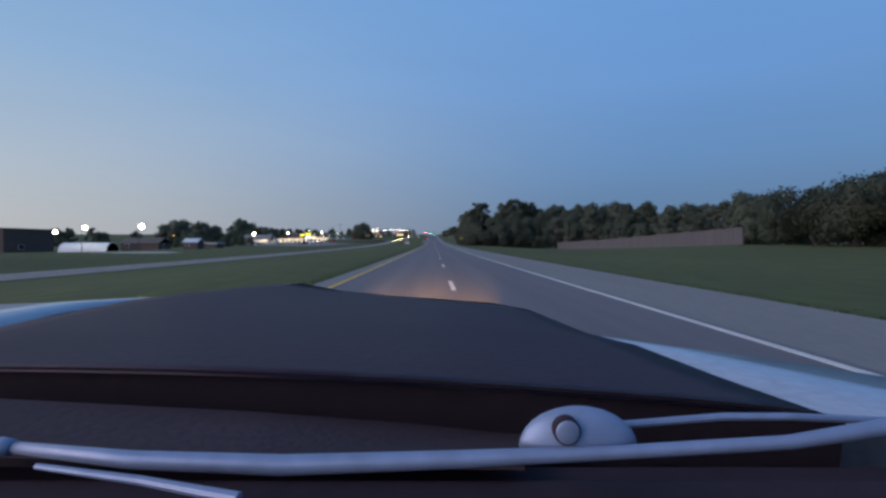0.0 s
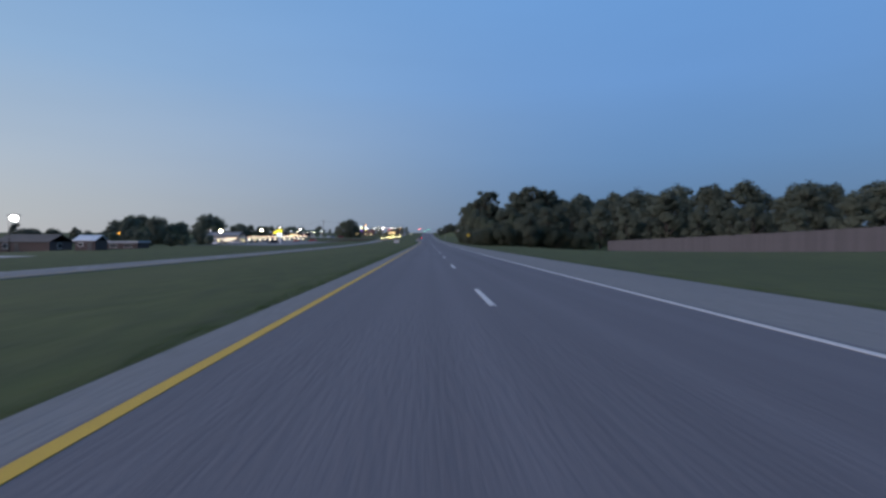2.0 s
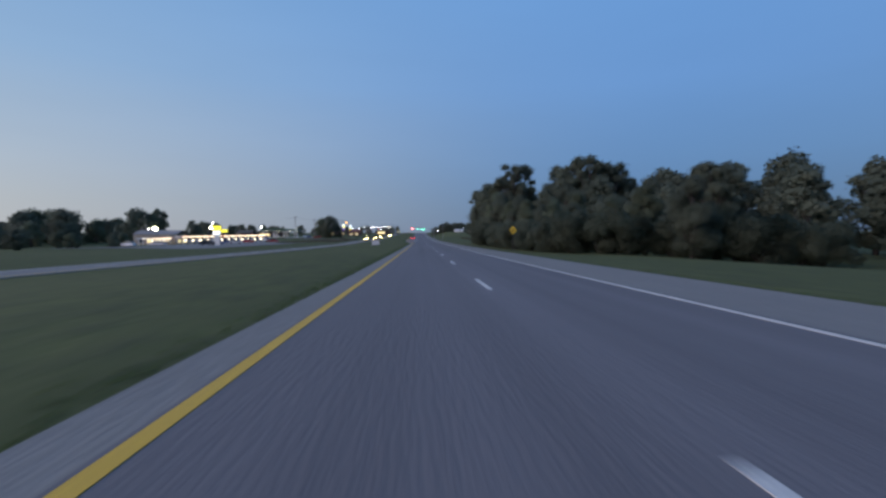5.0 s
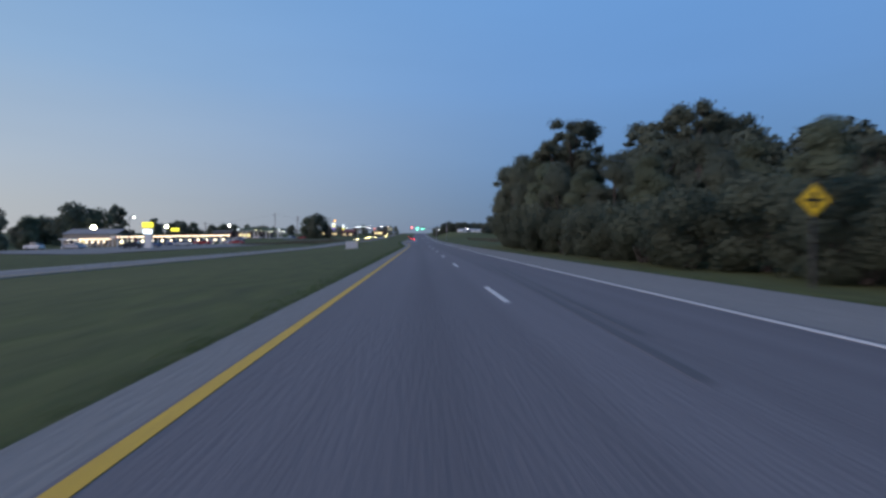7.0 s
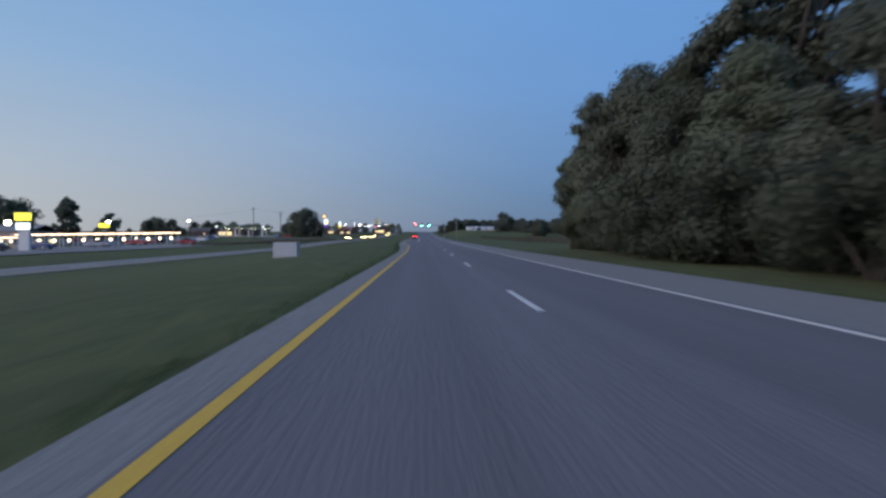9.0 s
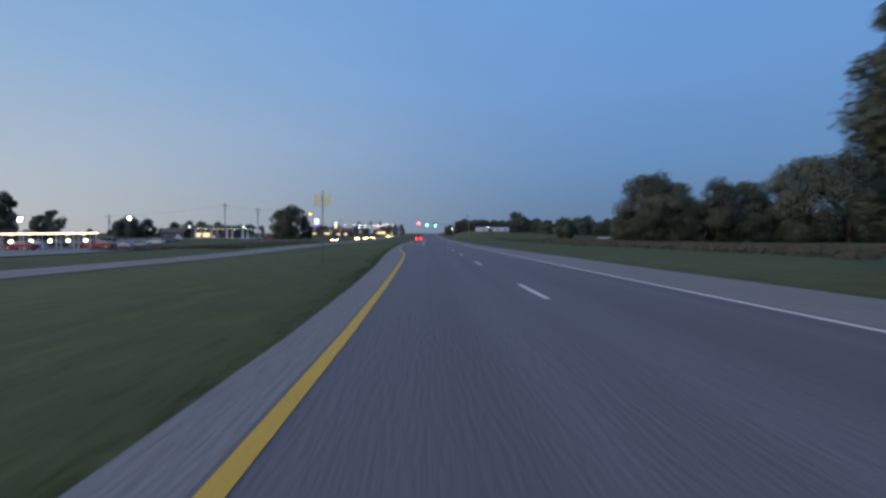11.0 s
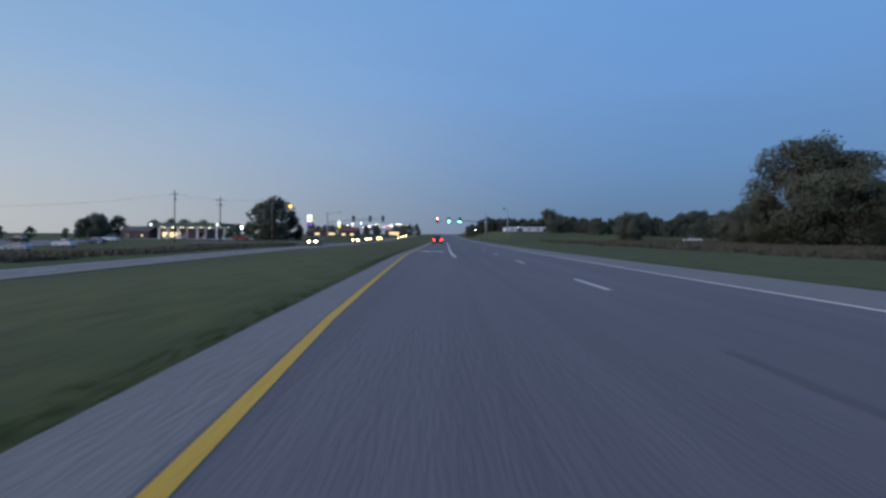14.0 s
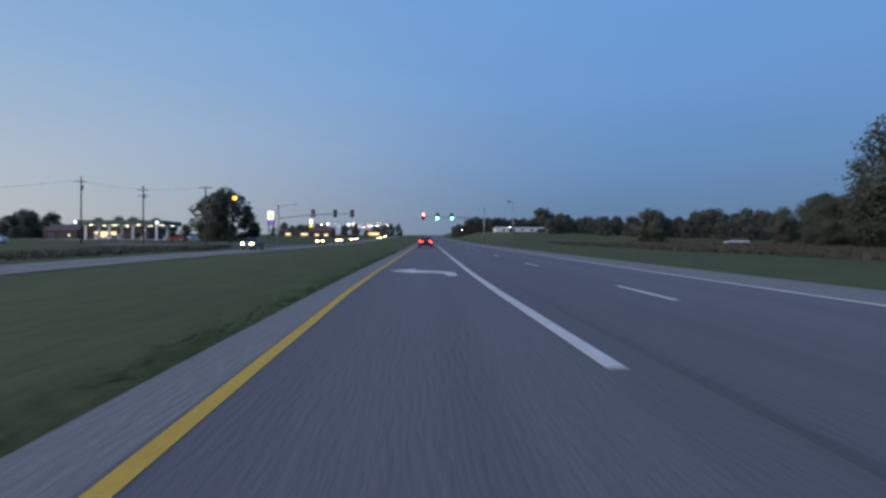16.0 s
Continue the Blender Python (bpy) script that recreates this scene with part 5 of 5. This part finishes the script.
def wing(edge, t0, t1, out):
    """A front wing beside the bonnet's edge; out gives its outer side at each distance ahead."""
    bm = bmesh.new()
    rows = []
    for j in range(N + 1):
        q = along(edge, t0 + (t1 - t0) * j / N)
        o = out(q.y)
        d = 1 if o > q.x else -1
        rows.append([bm.verts.new(p) for p in ((q.x + d * 0.006, q.y, q.z - 0.004), (q.x * 0.5 + o * 0.5, q.y, q.z - 0.004), (o, q.y, q.z - 0.014), (o + d * 0.03, q.y, q.z - 0.10), (o + d * 0.04, q.y, 0.40))])
    for a, b in zip(rows, rows[1:]):
        for i in range(4):
            bm.faces.new((a[i], a[i + 1], b[i + 1], b[i]))
    bmesh.ops.recalc_face_normals(bm, faces=bm.faces)
    bmesh.ops.solidify(bm, geom=bm.faces[:], thickness=0.012)
    part("wing", bm, WING, own, "pale painted front wing", smooth=True)


wing(right, 0.0, 0.74, lambda d: 0.46 + max(0.0, 1.475 - d) * 0.98)
wing(left, 0.05, 0.80, lambda d: -1.30 - 0.55 * min(1, max(0, (2.12 - d) / 0.2)))
CHROME = surface("satin chrome", (0.21, 0.27, 0.40), (0.26, 0.32, 0.46), 2.0, 30.0, 0.45, 0.02, metal=0.3)
DULL = surface("dull black plastic", (0.040, 0.028, 0.036), (0.052, 0.038, 0.048), 2.0, 30.0, 0.95, 0.05, specular=0.08)
part("cowl", boxes((-1.15, 0.90, 0.585, 0.70, 0.88, 0.925), (-1.10, 0.90, 0.52, 0.60, 0.92, 0.955), bevel=0.01), DULL, own, "black cowl below the windscreen")
bm = bmesh.new()
top = [bm.verts.new(p) for p in ((-1.0, 0.585, 1.0), (-0.56, 0.585, 0.996), (-0.23, 0.585, 0.984), (0.10, 0.585, 0.980), (0.13, 0.80, 0.934), (-0.31, 0.80, 0.968), (-0.74, 0.80, 0.990), (-1.02, 0.80, 0.995))]
for f in ((0, 1, 6, 7), (1, 2, 5, 6), (2, 3, 4, 5)):
    bm.faces.new([top[k] for k in f])
bmesh.ops.recalc_face_normals(bm, faces=bm.faces)
bmesh.ops.solidify(bm, geom=bm.faces[:], thickness=0.008)
SCUTTLE = surface("brown-black scuttle plastic", (0.052, 0.037, 0.044), (0.068, 0.050, 0.058), 2.0, 60.0, 0.9, 0.1, specular=0.1)
part("scuttle", bm, SCUTTLE, own, "dull brown-black scuttle panel")
bar = [(-0.473, 0.52, 1.028), (-0.341, 0.52, 1.014), (-0.175, 0.52, 1.008), (0.009, 0.52, 1.014), (0.193, 0.52, 1.022), (0.377, 0.52, 1.033), (0.48, 0.53, 1.044), (0.60, 0.56, 1.055)]
part("windscreen_trim", tubes((bar, [0.006, 0.0095, 0.011, 0.0095, 0.0075, 0.0075, 0.009, 0.010]), sides=12), CHROME, own, "pale satin windscreen trim bar", smooth=True)
part("trim_end", tubes(([(-0.486, 0.52, 1.029), (-0.482, 0.52, 1.029), (-0.468, 0.52, 1.027)], [0.006, 0.0095, 0.009]), sides=14), CHROME, own, smooth=True)
part("wiper_arm", tubes(([(0.20, 0.59, 1.024), (0.35, 0.60, 1.032), (0.435, 0.60, 1.032), (0.60, 0.62, 1.018)], [0.005] * 4), sides=8), CHROME, own, "thin wiper arm")
part("wiper_arm", tubes(([(-0.40, 0.47, 1.030), (-0.291, 0.46, 1.021), (-0.188, 0.44, 1.014)], [0.003, 0.0045, 0.006]), sides=8), CHROME, own, "thin wiper arm")
bm = bmesh.new()
bmesh.ops.create_uvsphere(bm, u_segments=28, v_segments=14, radius=1)
for v in bm.verts:
    v.co = Vector((0.1545 + 0.068 * v.co.x, 0.548 + 0.022 * v.co.y, 1.016 + 0.047 * max(0.0, v.co.z)))
hub = part("wiper_pivot", bm, CHROME, own, "rounded pale wiper pivot cover", smooth=True)
part("ring", tubes(([(0.136, 0.535, 1.043), (0.136, 0.5225, 1.043)], [0.0150, 0.0150]), sides=24), DULL, hub, "dark ring round the pivot")
part("cap", tubes(([(0.136, 0.535, 1.043), (0.136, 0.5205, 1.043), (0.136, 0.5195, 1.043)], [0.0128, 0.0128, 0.0110]), sides=24), CHROME, hub, "round pivot cap", smooth=True)
part("dashboard", boxes((-1.0, 0.90, 0.20, 0.50, 0.80, 0.985), bevel=0.03), DULL, own, "dark dashboard edge")
part("bulkhead", boxes((-1.2, 0.56, 0.93, 0.95, 0.36, 0.94)), DULL, own)
# added skirt: its dark colour stands for the shade in the gap below
bm = bmesh.new()
rows = [(bm.verts.new(q + Vector((0, 0.012, 0.006))), bm.verts.new(q + Vector((0, 0.03, -0.12)))) for q in lip]
for (p, q), (r, s) in zip(rows, rows[1:]):
    bm.faces.new((p, q, s, r))
bmesh.ops.solidify(bm, geom=bm.faces[:], thickness=0.006)
part("rear_edge", bm, DULL, bonnet, "dark skirt standing for the shaded gap behind the bonnet")
part("side_panel", boxes((-1.62, -1.55, -2.6, 0.9, 0.32, 0.93), bevel=0.03), WING, own)
part("side_panel", boxes((0.93, 0.99, -2.6, 0.7, 0.32, 0.93), bevel=0.03), WING, own)
part("tail_panel", boxes((-1.54, 0.92, -2.7, -2.6, 0.32, 0.93), bevel=0.03), WING, own)
part("floor_pan", boxes((-1.54, 0.92, -2.59, 2.1, 0.30, 0.36), bevel=0.01), BLACK, own)
part("bumper", boxes((-1.5, 0.9, 2.15, 2.35, 0.35, 0.62), bevel=0.05), WING, own)
for x in (-1.42, 0.80):
    for y in (1.45, -1.6):
        lathe_wheel(own, x, y, 0.34)
for x in (-0.95, 0.35):
    part("headlight", boxes((x - 0.14, x + 0.14, 2.36, 2.42, 0.64, 0.80), bevel=0.03), LENS_OFF, own, "clear headlight")
    beam = new("headlight_beam", bpy.data.lights.new("headlight_beam", "SPOT"))
    beam.data.energy, beam.data.color, beam.data.spot_size, beam.data.spot_blend, beam.data.shadow_soft_size = 30000, (1.0, 0.50, 0.16), radians(15), 1.0, 0.06
    beam.parent = own
    beam.matrix_local = look((x, 2.46, 0.72), (x, 12.46, -0.15))
